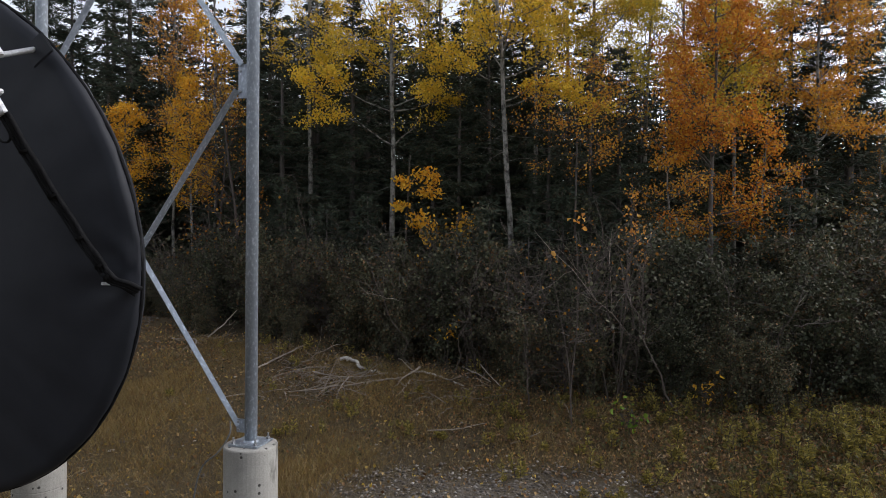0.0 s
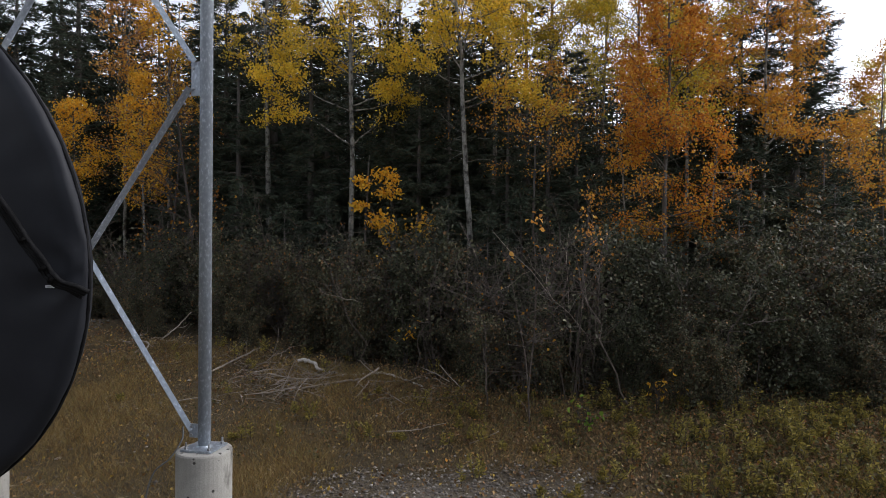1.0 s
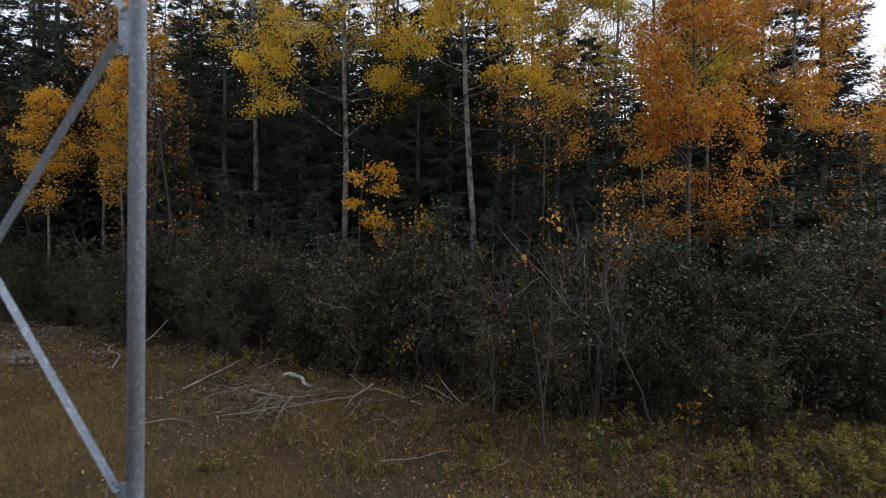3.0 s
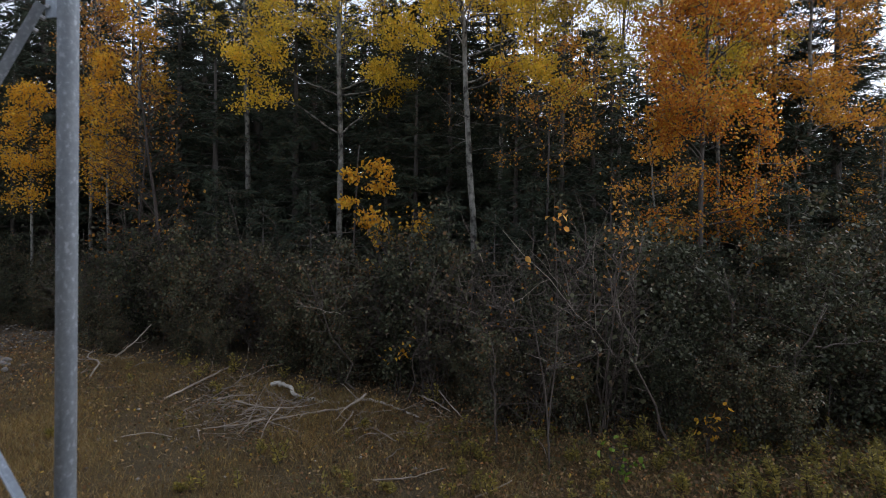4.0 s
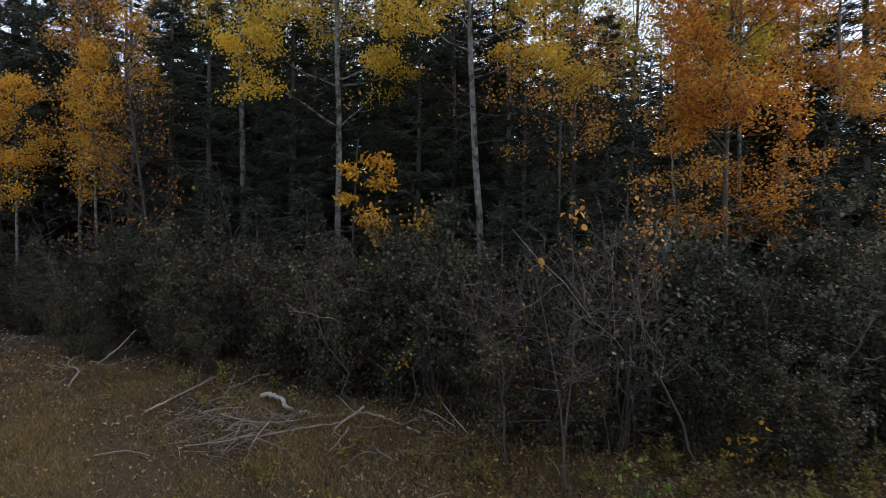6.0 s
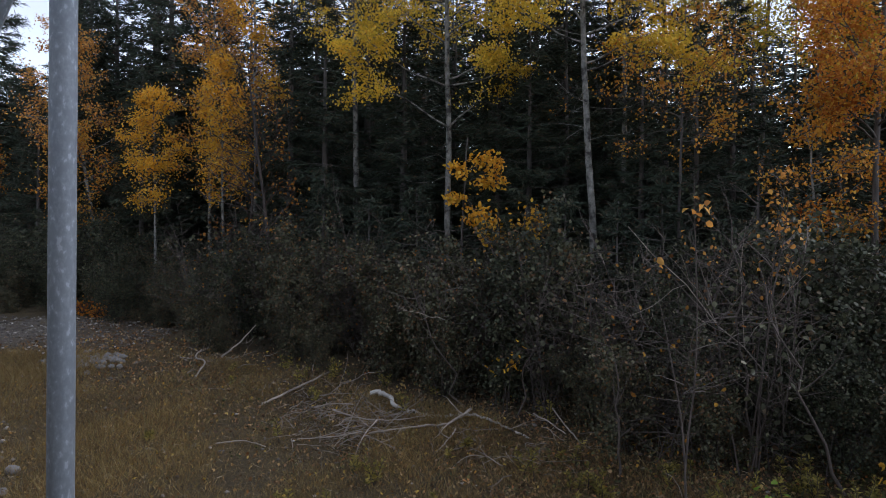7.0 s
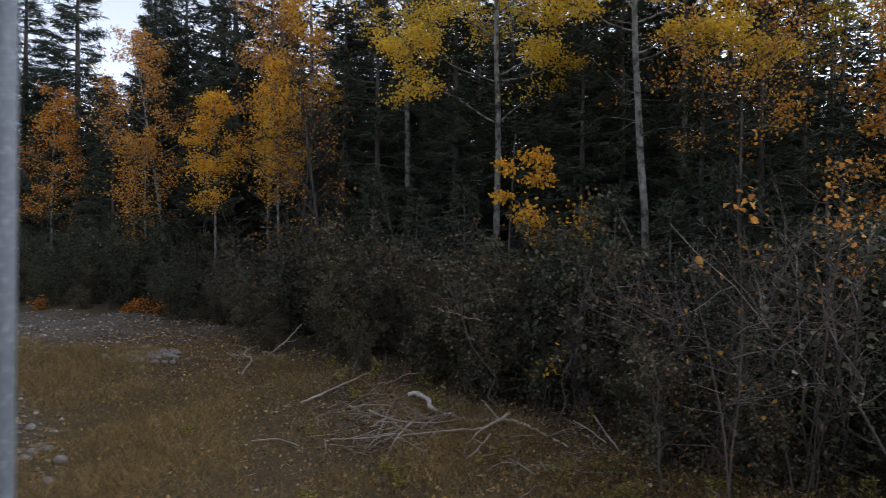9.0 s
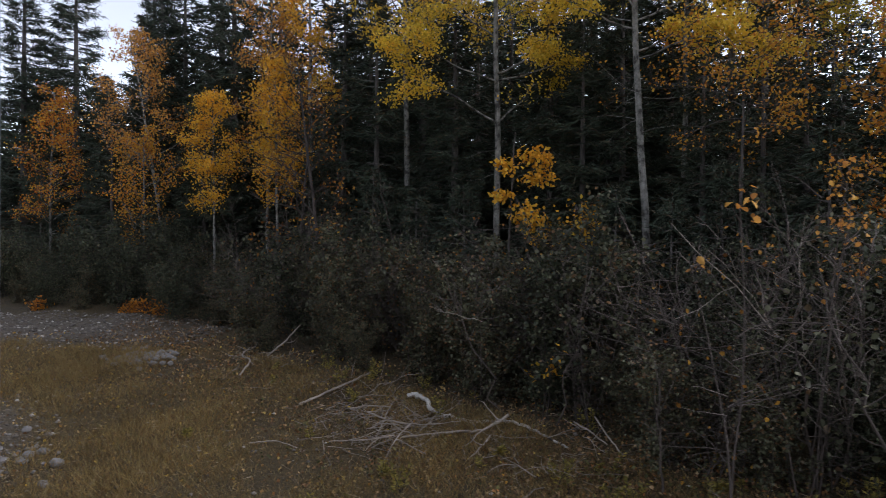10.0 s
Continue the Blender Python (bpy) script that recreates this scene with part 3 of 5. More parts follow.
    loop.tube(smoothline([(0.984, 0.56, 0.25), (0.97, 0.50, 0.24), (0.925, 0.495, 0.24), (0.90, 0.55, 0.25)], 6), 0.006, 7)
    piece("cable_loop", loop, M_RUBBER, ob, smooth=True)
    strap = Build()
    strap.tube(smoothline([(1.20, -0.155, 0.062), (1.28, -0.165, 0.055), (1.348, -0.215, 0.03)], 5), 0.006, 6)
    piece("tie_strap", strap, M_RUBBER, ob, smooth=True)
    clip = box(0.05, 0.012, 0.01, 0.002, (1.245, -0.15, 0.085))
    part("strap_buckle", clip, M_ALU, ob)


dish()
ground_cable = Build()
ground_cable.tube(smoothline([(-1.245, 3.80, 0.97), (-1.24, 3.77, 0.90), (-1.30, 3.75, 0.80), (-1.40, 3.75, 0.70), (-1.45, 3.75, 0.45), (-1.47, 3.74, 0.1), (-1.48, 3.73, hz(-1.48, 3.73))], 6), 0.005, 6)
gc = new("earth_cable", ground_cable.mesh("earth_cable", M_GREYCABLE, True))
tagged(gc, "thin grey cable hanging from the post's foot", "cable")



# ---- trees ----
def bent(start, direction, length, n, wander, lift=0.0):
    """A wandering line of n + 1 points."""
    p = np.array(start, float)
    d = np.array(direction, float)
    d /= np.linalg.norm(d)
    out = [p.copy()]
    for _ in range(n):
        d = d + wander * rng.normal(size=3)
        d[2] += lift
        d /= np.linalg.norm(d)
        p = p + d * length / n
        out.append(p.copy())
    return np.array(out)


def broadleaf(name, x, y, tall, lean=(0, 0), r=0.06, crown=(0.4, 1.0), spread=1.2, branches=26, leaves=4500, leaf=0.055, mat=None, bark=None, label="", group="", low=(), taper=0.75, clump=0.17, hexa=False, rise=0.5, bare=0):
    """A slim tree: bent trunk, limbs with twigs, leaves in loose clumps at the twigs' ends."""
    global rng
    rng = np.random.default_rng(int(abs(x) * 1000 + y * 77))
    z0 = hz(x, y) - 0.05
    ob = thing(name, (x, y, z0), label, "tree", group)
    wood, crowns = Build(), Build()
    n = 14
    k = np.linspace(0, 1, n + 1)
    wob = np.cumsum(rng.normal(size=(n + 1, 2)) * 0.007, axis=0) * tall / 4
    trunk = np.stack([lean[0] * k ** 1.2 + wob[:, 0] - wob[0, 0], lean[1] * k + wob[:, 1] - wob[0, 1], tall * k], 1)
    rad = r * (1 - 0.88 * k) + 0.004
    rad[0] *= 1.25
    wood.tube(trunk, rad, 9)
    ends, weights = [], []

    def limb(h, az, length, up, share):
        h = float(np.clip(h, 0.02, 0.98))
        base = np.array([np.interp(h, k, trunk[:, c]) for c in range(3)])
        r0 = max(float(np.interp(h, k, rad)) * 0.42, 0.006)
        line = bent(base, (math.cos(az), math.sin(az), up), length, 7, 0.13, 0.03)
        wood.tube(line, np.linspace(r0, 0.004, 8), 5, False)
        for _ in range(7):
            f = rng.uniform(0.35, 1.0)
            i = min(int(f * 7), 6)
            q = line[i] + (line[i + 1] - line[i]) * (f * 7 - i)
            d = (line[i + 1] - line[i]) / (np.linalg.norm(line[i + 1] - line[i]) + 1e-9) + 0.75 * rng.normal(size=3)
            tw = bent(q, d, length * rng.uniform(0.18, 0.42), 4, 0.2)
            wood.tube(tw, np.linspace(min(r0 * 0.5, 0.007), 0.002, 5), 3, False)
            ends.append((tw[2], tw[4]))
            weights.append(share)
        ends.append((line[5], line[7]))
        weights.append(share)

    for i in range(branches):
        h = crown[0] + (crown[1] - crown[0]) * ((i + rng.uniform(0, 1)) / branches)
        f = (h - crown[0]) / (crown[1] - crown[0])
        length = spread * (0.45 + 0.75 * math.sin(math.pi * min(0.98, 0.18 + 0.8 * f))) * (1 - taper * 0.55 * f) * rng.uniform(0.6, 1.15)
        limb(h, rng.uniform(0, 2 * math.pi), length, rise + rng.uniform(-0.3, 0.4), 1.0)
    for h, az, length, up, share in low:
        limb(h, az, length, up, share)
    for i in range(bare):
        h = rng.uniform(0.12, crown[0] + 0.15)
        base = np.array([np.interp(h, k, trunk[:, c]) for c in range(3)])
        az = rng.uniform(0, 2 * math.pi)
        tw = bent(base, (math.cos(az), math.sin(az), rng.uniform(-0.2, 0.3)), rng.uniform(0.3, 0.9), 5, 0.22)
        wood.tube(tw, np.linspace(0.005, 0.0015, 6), 3, False)
    w = np.array(weights)
    pick = rng.choice(len(ends), leaves, p=w / w.sum())
    a = np.array([e[0] for e in ends])[pick]
    b = np.array([e[1] for e in ends])[pick]
    pts = a + (b - a) * rng.uniform(0, 1.15, (leaves, 1)) + rng.normal(size=(leaves, 3)) * np.array([clump, clump, clump * 0.62]) * 0.5
    crowns.leaves(pts, leaf, 0.35, hexa)
    piece("trunk", wood, bark or M_ASPEN_BARK, ob, smooth=True)
    piece("crown", crowns, mat, ob)
    return ob


def spruce(name, x, y, tall, spread=1.1, whorls=30, label="", group="", dead=0.12, dense=1.0, far=False):
    """A spruce: straight trunk, drooping whorled branches with needle sprays."""
    ob = thing(name, (x, y, hz(x, y) - 0.05), label, "tree", group)
    wood, green = Build(), Build()
    wood.tube(np.array([[0, 0, 0], [0.02, 0, tall * 0.5], [0, 0.01, tall]]), [0.10 * tall / 7, 0.055 * tall / 7, 0.006], 8)
    bs, ts, ws = [], [], []
    for i in range(whorls):
        f = (i + rng.uniform(0, 0.9)) / whorls
        h = tall * (0.06 + 0.93 * f)
        L0 = spread * (1 - f) ** 0.85 + 0.10
        for _ in range(rng.integers(4, 7)):
            az = rng.uniform(0, 2 * math.pi)
            L = L0 * rng.uniform(0.65, 1.15)
            dirv = np.array([math.cos(az), math.sin(az), 0.15 - 0.45 * (1 - f)])
            line = bent((0, 0, h), dirv, L, 5, 0.05, 0.06)
            if not far:
                wood.tube(line[[0, 2, 5]], (0.011, 0.007, 0.003), 3, False)
            if f < dead and rng.uniform() < 0.7:
                continue
            m = int(max(30, 85 * L) * dense)
            s = rng.uniform(0.15, 1.0, m) ** 0.8
            idx = np.minimum((s * 5).astype(int), 4)
            q = line[idx] + (line[idx + 1] - line[idx]) * (s * 5 - idx)[:, None]
            side = np.array([-math.sin(az), math.cos(az), 0]) * rng.choice([-1, 1], m)[:, None]
            ln = (0.24 * (1.1 - s * 0.75) * L + 0.08) * rng.uniform(0.6, 1.2, m)
            d = side * 0.85 + dirv * 0.75 + rng.normal(size=(m, 3)) * 0.28
            d[:, 2] -= 0.25
            d /= np.linalg.norm(d, axis=1)[:, None]
            bs.append(q)
            ts.append(q + d * ln[:, None])
            ws.append((np.full(m, 0.006) + 0.007 * rng.uniform(size=m)) * (2.2 if far else 1.0))
    green.blades(np.concatenate(bs), np.concatenate(ts), np.concatenate(ws))
    bsn, tsn = np.concatenate(bs), np.concatenate(ts)
    if far:
        bsn, tsn = bsn[::3], tsn[::3]
    k = rng.uniform(0.3, 1.0, (len(bsn), 1))
    q = bsn + (tsn - bsn) * k
    green.blades(q, q + rng.normal(size=q.shape) * 0.05 + (tsn - bsn) * 0.45, 0.007 * (2.2 if far else 1.0))
    piece("trunk", wood, M_DARK_BARK, ob, smooth=True)
    piece("crown", green, M_NEEDLE, ob)
    return ob


def shrub(name, x, y, tall, spread=0.8, stems=9, leaves=1800, leaf=0.055, mat=None, twig=None, label="", group="", hexa=True, top=0.06, twigs=11, lean=0.35, thick=0.008):
    """A many-stemmed shrub with arching stems and leafy twigs."""
    ob = thing(name, (x, y, hz(x, y) - 0.03), label, "shrub", group)
    wood, green = Build(), Build()
    ends = []
    for _ in range(stems):
        az = rng.uniform(0, 2 * math.pi)
        out = rng.uniform(0.1, 1.0) * lean * spread / 0.8
        L = tall * rng.uniform(0.65, 1.08)
        line = bent((rng.normal() * 0.12 * spread, rng.normal() * 0.12 * spread, 0), (math.cos(az) * out, math.sin(az) * out, 1), L, 8, 0.07, 0.0)
        wood.tube(line, np.linspace(thick, 0.002, 9) * (0.5 + 0.25 * tall), 5, False)
        for _ in range(twigs):
            f = rng.uniform(top, 1.0)
            i = min(int(f * 8), 7)
            q = line[i] + (line[i + 1] - line[i]) * (f * 8 - i)
            a2 = rng.uniform(0, 2 * math.pi)
            tw = bent(q, (math.cos(a2), math.sin(a2), rng.uniform(0.1, 0.9)), spread * rng.uniform(0.25, 0.6), 4, 0.18)
            wood.tube(tw, np.linspace(0.005, 0.0015, 5), 3, False)
            ends.append((tw[1], tw[4]))
            if rng.uniform() < 0.6:
                t2 = bent(tw[2], tw[3] - tw[2] + rng.normal(size=3) * 0.08, spread * 0.2, 3, 0.2)
                wood.tube(t2, np.linspace(0.003, 0.001, 4), 3, False)
                ends.append((t2[0], t2[3]))
    if leaves:
        pick = rng.choice(len(ends), leaves)
        a = np.array([e[0] for e in ends])[pick]
        b = np.array([e[1] for e in ends])[pick]
        pts = a + (b - a) * rng.uniform(0, 1.1, (leaves, 1)) + rng.normal(size=(leaves, 3)) * 0.05
        green.leaves(pts, leaf, 0.5, hexa)
    piece("branchwork", wood, twig or M_TWIG, ob, smooth=True)
    if leaves:
        piece("foliage", green, mat or M_ALDER_LEAF, ob)
    return ob


def spot(x, y, turn=0.0, size=1.0, tilt=0.0):
    return Matrix.Translation((x, y, hz(x, y) - 0.04)) @ Matrix.Rotation(radians(turn), 4, "Z") @ Matrix.Rotation(radians(tilt), 4, "X") @ Matrix.Scale(size, 4)


YEL = "yellow aspens"
broadleaf("aspen", -0.93, 12.1, 9.6, (-0.18, 0), 0.055, (0.46, 1.0), 1.6, 46, 27000, 0.044, M_ASPEN_LEAF, label="tall forked aspen with pale bark and yellow leaves", group=YEL, low=[(0.335, 3.77, 1.8, 0.38, 3.2), (0.40, 3.7, 1.35, -0.05, 1.6), (0.335, 0.35, 0.8, 0.9, 0.2), (0.40, 0.1, 1.2, 0.1, 2.6), (0.41, 5.7, 1.2, 0.05, 2.2)], bare=12, clump=0.19)
broadleaf("aspen", -2.64, 13.4, 9.8, (-0.36, 0), 0.062, (0.47, 1.0), 1.5, 44, 18000, 0.044, M_ASPEN_LEAF, label="pale-barked aspen with thin yellow crown", group=YEL, low=[(0.47, 5.2, 1.1, 0.2, 2.5)], bare=22, clump=0.13)
broadleaf("aspen", 1.18, 10.4, 9.0, (-0.62, 0), 0.050, (0.46, 1.0), 1.6, 50, 27000, 0.044, M_ASPEN_LEAF, label="aspen with leaning pale trunk and golden crown", group=YEL, low=[(0.41, 6.1, 1.3, 0.12, 3.0), (0.42, 0.4, 1.1, 0.1, 2.5), (0.45, 3.2, 1.1, 0.2, 2.0)], bare=24, clump=0.18)
broadleaf("aspen", 2.9, 13.0, 10.4, (0.1, 0), 0.053, (0.45, 1.0), 1.7, 58, 34000, 0.046, M_LIME_LEAF, label="tall aspen with greenish yellow crown", group=YEL, bare=6)
broadleaf("aspen", 1.8, 12.6, 10.0, (0.1, 0), 0.046, (0.45, 1.0), 1.7, 58, 27000, 0.044, M_ASPEN_LEAF, label="slender aspen with bright yellow crown", group=YEL, bare=6)
broadleaf("aspen", 4.75, 12.8, 9.2, (0.1, 0), 0.044, (0.38, 1.0), 1.5, 50, 17400, 0.044, M_LIME_LEAF, label="aspen with dull lime-yellow crown behind orange birches", group=YEL)
broadleaf("aspen", 4.3, 14.0, 9.6, (0.2, 0), 0.044, (0.4, 1.0), 1.5, 58, 18850, 0.044, M_LIME_LEAF, label="thin aspen with sparse lime-yellow leaves", group=YEL)
broadleaf("aspen", -0.2, 14.5, 10.2, (0.1, 0), 0.044, (0.5, 1.0), 1.5, 58, 15950, 0.044, M_LIME_LEAF, label="thin aspen with lime-yellow leaves among spruces", group=YEL)
broadleaf("aspen", 9.5, 12.4, 4.9, (0.1, 0), 0.038, (0.2, 1.0), 1.3, 42, 12397, 0.044, M_AMBER_LEAF, label="young aspen with amber yellow leaves", group=YEL)
broadleaf("aspen", 10.9, 14.2, 5.2, (0.1, 0), 0.038, (0.3, 1.0), 1.3, 37, 8816, 0.044, M_LIME_LEAF, label="young aspen with thin lime-yellow crown", group=YEL)
broadleaf("aspen", -5.1, 14.5, 8.6, (-0.1, 0), 0.050, (0.42, 1.0), 1.0, 45, 9200, 0.050, M_GOLD_LEAF, label="bright golden aspen standing behind darker trees", group=YEL)
OR = "orange birches"
broadleaf("birch", 3.93, 9.5, 6.6, (0.14, 0), 0.036, (0.36, 1.0), 1.05, 60, 25000, 0.04, M_ORANGE_LEAF, label="slender birch with dense orange crown", group=OR, rise=0.35, bare=8, clump=0.17, taper=1.4, bark=M_DARK_BARK, low=[(0.24, 3.3, 0.75, 0.15, 0.8), (0.27, 5.6, 0.7, 0.1, 0.8), (0.25, 0.2, 0.8, 0.1, 0.8)])
broadleaf("birch", 3.45, 9.6, 3.1, (-0.15, 0), 0.02, (0.42, 1.0), 0.6, 26, 2100, 0.042, M_AMBER_LEAF, label="young birch with amber leaves beside a taller one", group=OR, rise=0.2, clump=0.14)
broadleaf("birch", 4.75, 9.9, 3.0, (0.2, 0), 0.02, (0.4, 1.0), 0.7, 26, 2300, 0.042, M_ORANGE_LEAF, label="low birch with rusty orange leaves", group=OR, rise=0.15, clump=0.14)
broadleaf("birch", 6.3, 11.0, 7.6, (0.2, 0), 0.038, (0.36, 1.0), 1.15, 55, 21000, 0.044, M_AMBER_LEAF, label="birch with brownish orange crown before a spruce", group=OR, taper=1.3)
broadleaf("birch", 5.3, 11.8, 8.4, (0.0, 0), 0.038, (0.35, 1.0), 1.2, 45, 15950, 0.044, M_LIME_LEAF, label="birch with dull yellow crown", group=OR)
broadleaf("birch", 7.4, 10.6, 3.4, (0.2, 0), 0.028, (0.35, 1.0), 0.9, 30, 3200, 0.044, M_AMBER_LEAF, label="young birch with amber leaves near the edge", group=OR)
broadleaf("birch", 2.1, 10.3, 4.3, (0.1, 0), 0.022, (0.6, 1.0), 1.25, 30, 2500, 0.04, M_AMBER_LEAF, label="thin birch with sparse withered orange leaves", group=OR, rise=0.05, bare=10, bark=M_DARK_BARK, clump=0.16)
broadleaf("birch", -6.45, 13.2, 4.1, (-0.1, 0), 0.028, (0.46, 1.0), 0.66, 37, 5220, 0.044, M_GOLD_LEAF, label="small birch with golden orange leaves", group=OR)
broadleaf("birch", -5.0, 13.0, 4.6, (-0.1, 0), 0.028, (0.42, 1.0), 0.64, 40, 5510, 0.044, M_GOLD_LEAF, label="small golden birch at the wood's edge", group=OR)
broadleaf("birch", -6.05, 14.4, 6.9, (0.1, 0), 0.038, (0.35, 1.0), 1.1, 45, 5750, 0.050, M_TAN_LEAF, label="tall birch with pale copper leaves", group=OR)
broadleaf("birch", -12.9, 16.0, 4.9, (0, 0), 0.038, (0.25, 1.0), 1.0, 42, 5047, 0.050, M_ORANGE_LEAF, label="round birch with orange leaves before tall spruces", group=OR)
broadleaf("birch", -8.8, 15.1, 5.9, (-1.0, 0), 0.044, (0.42, 1.0), 1.2, 42, 4830, 0.050, M_TAN_LEAF, label="leaning pale birch with copper leaves", group=OR, rise=0.3, bare=6)
broadleaf("birch", -8.6, 14.0, 3.5, (0, 0), 0.025, (0.3, 1.0), 0.8, 30, 3190, 0.044, M_AMBER_LEAF, label="small thin birch with amber leaves", group=OR)
broadleaf("maple", -0.72, 11.3, 3.0, (0.12, 0), 0.022, (0.97, 1.0), 0.2, 0, 950, 0.062, M_GOLD_LEAF, label="small maple with layered bright gold leaves", bark=M_DARK_BARK, clump=0.13, hexa=True, low=[(0.78, 5.9, 0.5, 0.25, 1.5), (0.84, 0.1, 0.45, 0.3, 1.3), (0.8, 3.9, 0.3, 0.2, 0.7), (0.70, 4.2, 0.32, 0.0, 0.7), (0.70, 5.7, 0.75, -0.3, 1.5), (0.72, 5.2, 0.6, -0.35, 0.9), (0.56, 5.6, 0.6, -0.1, 1.0), (0.52, 0.0, 0.8, 0.05, 0.5)])
broadleaf("maple", 0.05, 11.0, 2.0, (0.2, 0), 0.018, (0.45, 1.0), 0.55, 16, 330, 0.06, M_GOLD_LEAF, label="small maple with sparse dull gold leaves", bark=M_DARK_BARK, rise=0.1, clump=0.2, hexa=True)
broadleaf("alder_tree", -3.6, 11.8, 4.3, (-0.5, 0), 0.035, (0.25, 1.0), 1.15, 30, 650, 0.055,  M_BROWN_LEAF, label="nearly bare alder with a few brown leaves", bark=M_TWIG, rise=0.5, bare=14)
broadleaf("alder_tree", -4.4, 12.4, 3.9, (0.3, 0), 0.03, (0.3, 1.0), 1.0, 26, 300, 0.06,  M_BROWN_LEAF, label="bare leaning alder with few leaves", bark=M_TWIG, rise=0.5, bare=10)

# spruces: a few kinds, repeated through the wood
SP = "dark spruces"
kinds = [spruce("spruce", -7.9, 16.2, 9.6, 1.35, 84, "tall dark green spruce", SP), spruce("spruce", -4.1, 15.2, 7.6, 1.2, 62, "dark green spruce among aspens", SP), spruce("spruce", 7.9, 12.6, 8.2, 1.45, 74, "spruce with ragged top against the sky", SP), spruce("spruce", 0.4, 14.2, 6.2, 1.35, 32, "dense dark spruce in the shade", SP, 0.25)]
kinds += [spruce("spruce", -13.2, 20.6, 7.4, 1.35, 30, "dark spruce deep in the wood", SP, dead=0.0, dense=0.46, far=True), spruce("spruce", 4.9, 17.4, 6.6, 1.35, 28, "dark slender spruce deep in the wood", SP, dead=0.0, dense=0.42, far=True), spruce("young_spruce", -1.35, 11.5, 2.3, 0.62, 18, "young dark green spruce under taller trees", "young spruces", dense=0.9)]
for x, y, kd, s in ((6.3, 13.8, 1, 1.02), (5.5, 13.3, 1, 0.9), (7.1, 13.2, 1, 0.95), (-8.7, 17.0, 4, 1.25), (-7.2, 17.2, 5, 1.35), (-9.4, 18.0, 5, 1.3), (-8.0, 18.2, 4, 1.3), (-10.6, 16.6, 3, 1.1), (-15.8, 18.0, 0, 1.05), (-14.4, 18.4, 1, 1.35), (-11.2, 18.0, 0, 0.95), (-9.9, 17.2, 1, 1.15), (-12.6, 19.5, 0, 1.0), (-3.3, 16.8, 1, 1.05), (-1.7, 14.6, 3, 1.0), (6.9, 14.0, 3, 0.95), (9.0, 11.6, 3, 0.55), (5.9, 10.6, 6, 1.35), (7.0, 10.0, 6, 1.13), (1.95, 11.9, 3, 0.72), (2.6, 11.5, 3, 0.7), (3.3, 12.1, 3, 0.78), (4.4, 11.2, 3, 0.62), (0.3, 12.4, 3, 0.8), (-0.2, 12.9, 1, 0.75), (-1.9, 13.4, 1, 0.85), (-3.4, 13.6, 3, 0.95), (-4.2, 14.0, 1, 0.9), (-7.6, 14.6, 3, 0.75), (-10.4, 15.2, 3, 0.7), (-11.6, 16.4, 1, 0.7), (1.35, 10.1, 6, 0.89), (0.75, 10.5, 6, 0.97), (1.9, 10.3, 6, 1.02), (-2.1, 11.7, 6, 0.92), (-0.1, 11.0, 6, 0.81), (2.9, 9.9, 6, 1.13), (-3.0, 12.3, 6, 1.08), (5.0, 9.3, 6, 0.97), (6.2, 8.9, 6, 1.02), (4.0, 10.4, 6, 1.35), (6.7, 9.9, 3, 0.5), (0.9, 12.9, 1, 0.8), (1.7, 13.9, 0, 0.82)):
    copy_thing(kinds[kd], spot(x, y, rng.uniform(0, 360), s))
for gy in np.arange(12.9, 17.5, 1.3):
    for gx in np.arange(-20, 18, 1.3):
        x, y = gx + rng.uniform(-0.6, 0.6), gy + rng.uniform(-0.55, 0.55)
        if y < np.interp(x, (-16, -10, -7, -4, 0, 5, 9), (18.6, 17.4, 16.4, 14.6, 13.4, 13.4, 13.2)):
            continue
        kd = int(rng.choice([4, 5]))
        base = (9.6, 7.6, 8.2, 6.2, 7.4, 6.6)[kd]
        want = float(np.interp(x, (-18, -12, -8, -5, -2, 2, 4, 6, 8.5, 12), (5.9, 6.2, 6.6, 6.7, 7.5, 7.5, 5.7, 5.7, 4.6, 3.9))) + 0.06 * (y - 13) + rng.uniform(-1.1, 0.7)
        copy_thing(kinds[kd], spot(x, y, rng.uniform(0, 360), want / base, rng.uniform(-2, 2)))

for x, y, turn, s in ((-13.3, 16.1, 40, 0.55), (-16.3, 19.0, 130, 0.7), (-20.5, 23.5, 220, 0.9)):
    copy_thing(kinds[3], spot(x, y, turn, s))


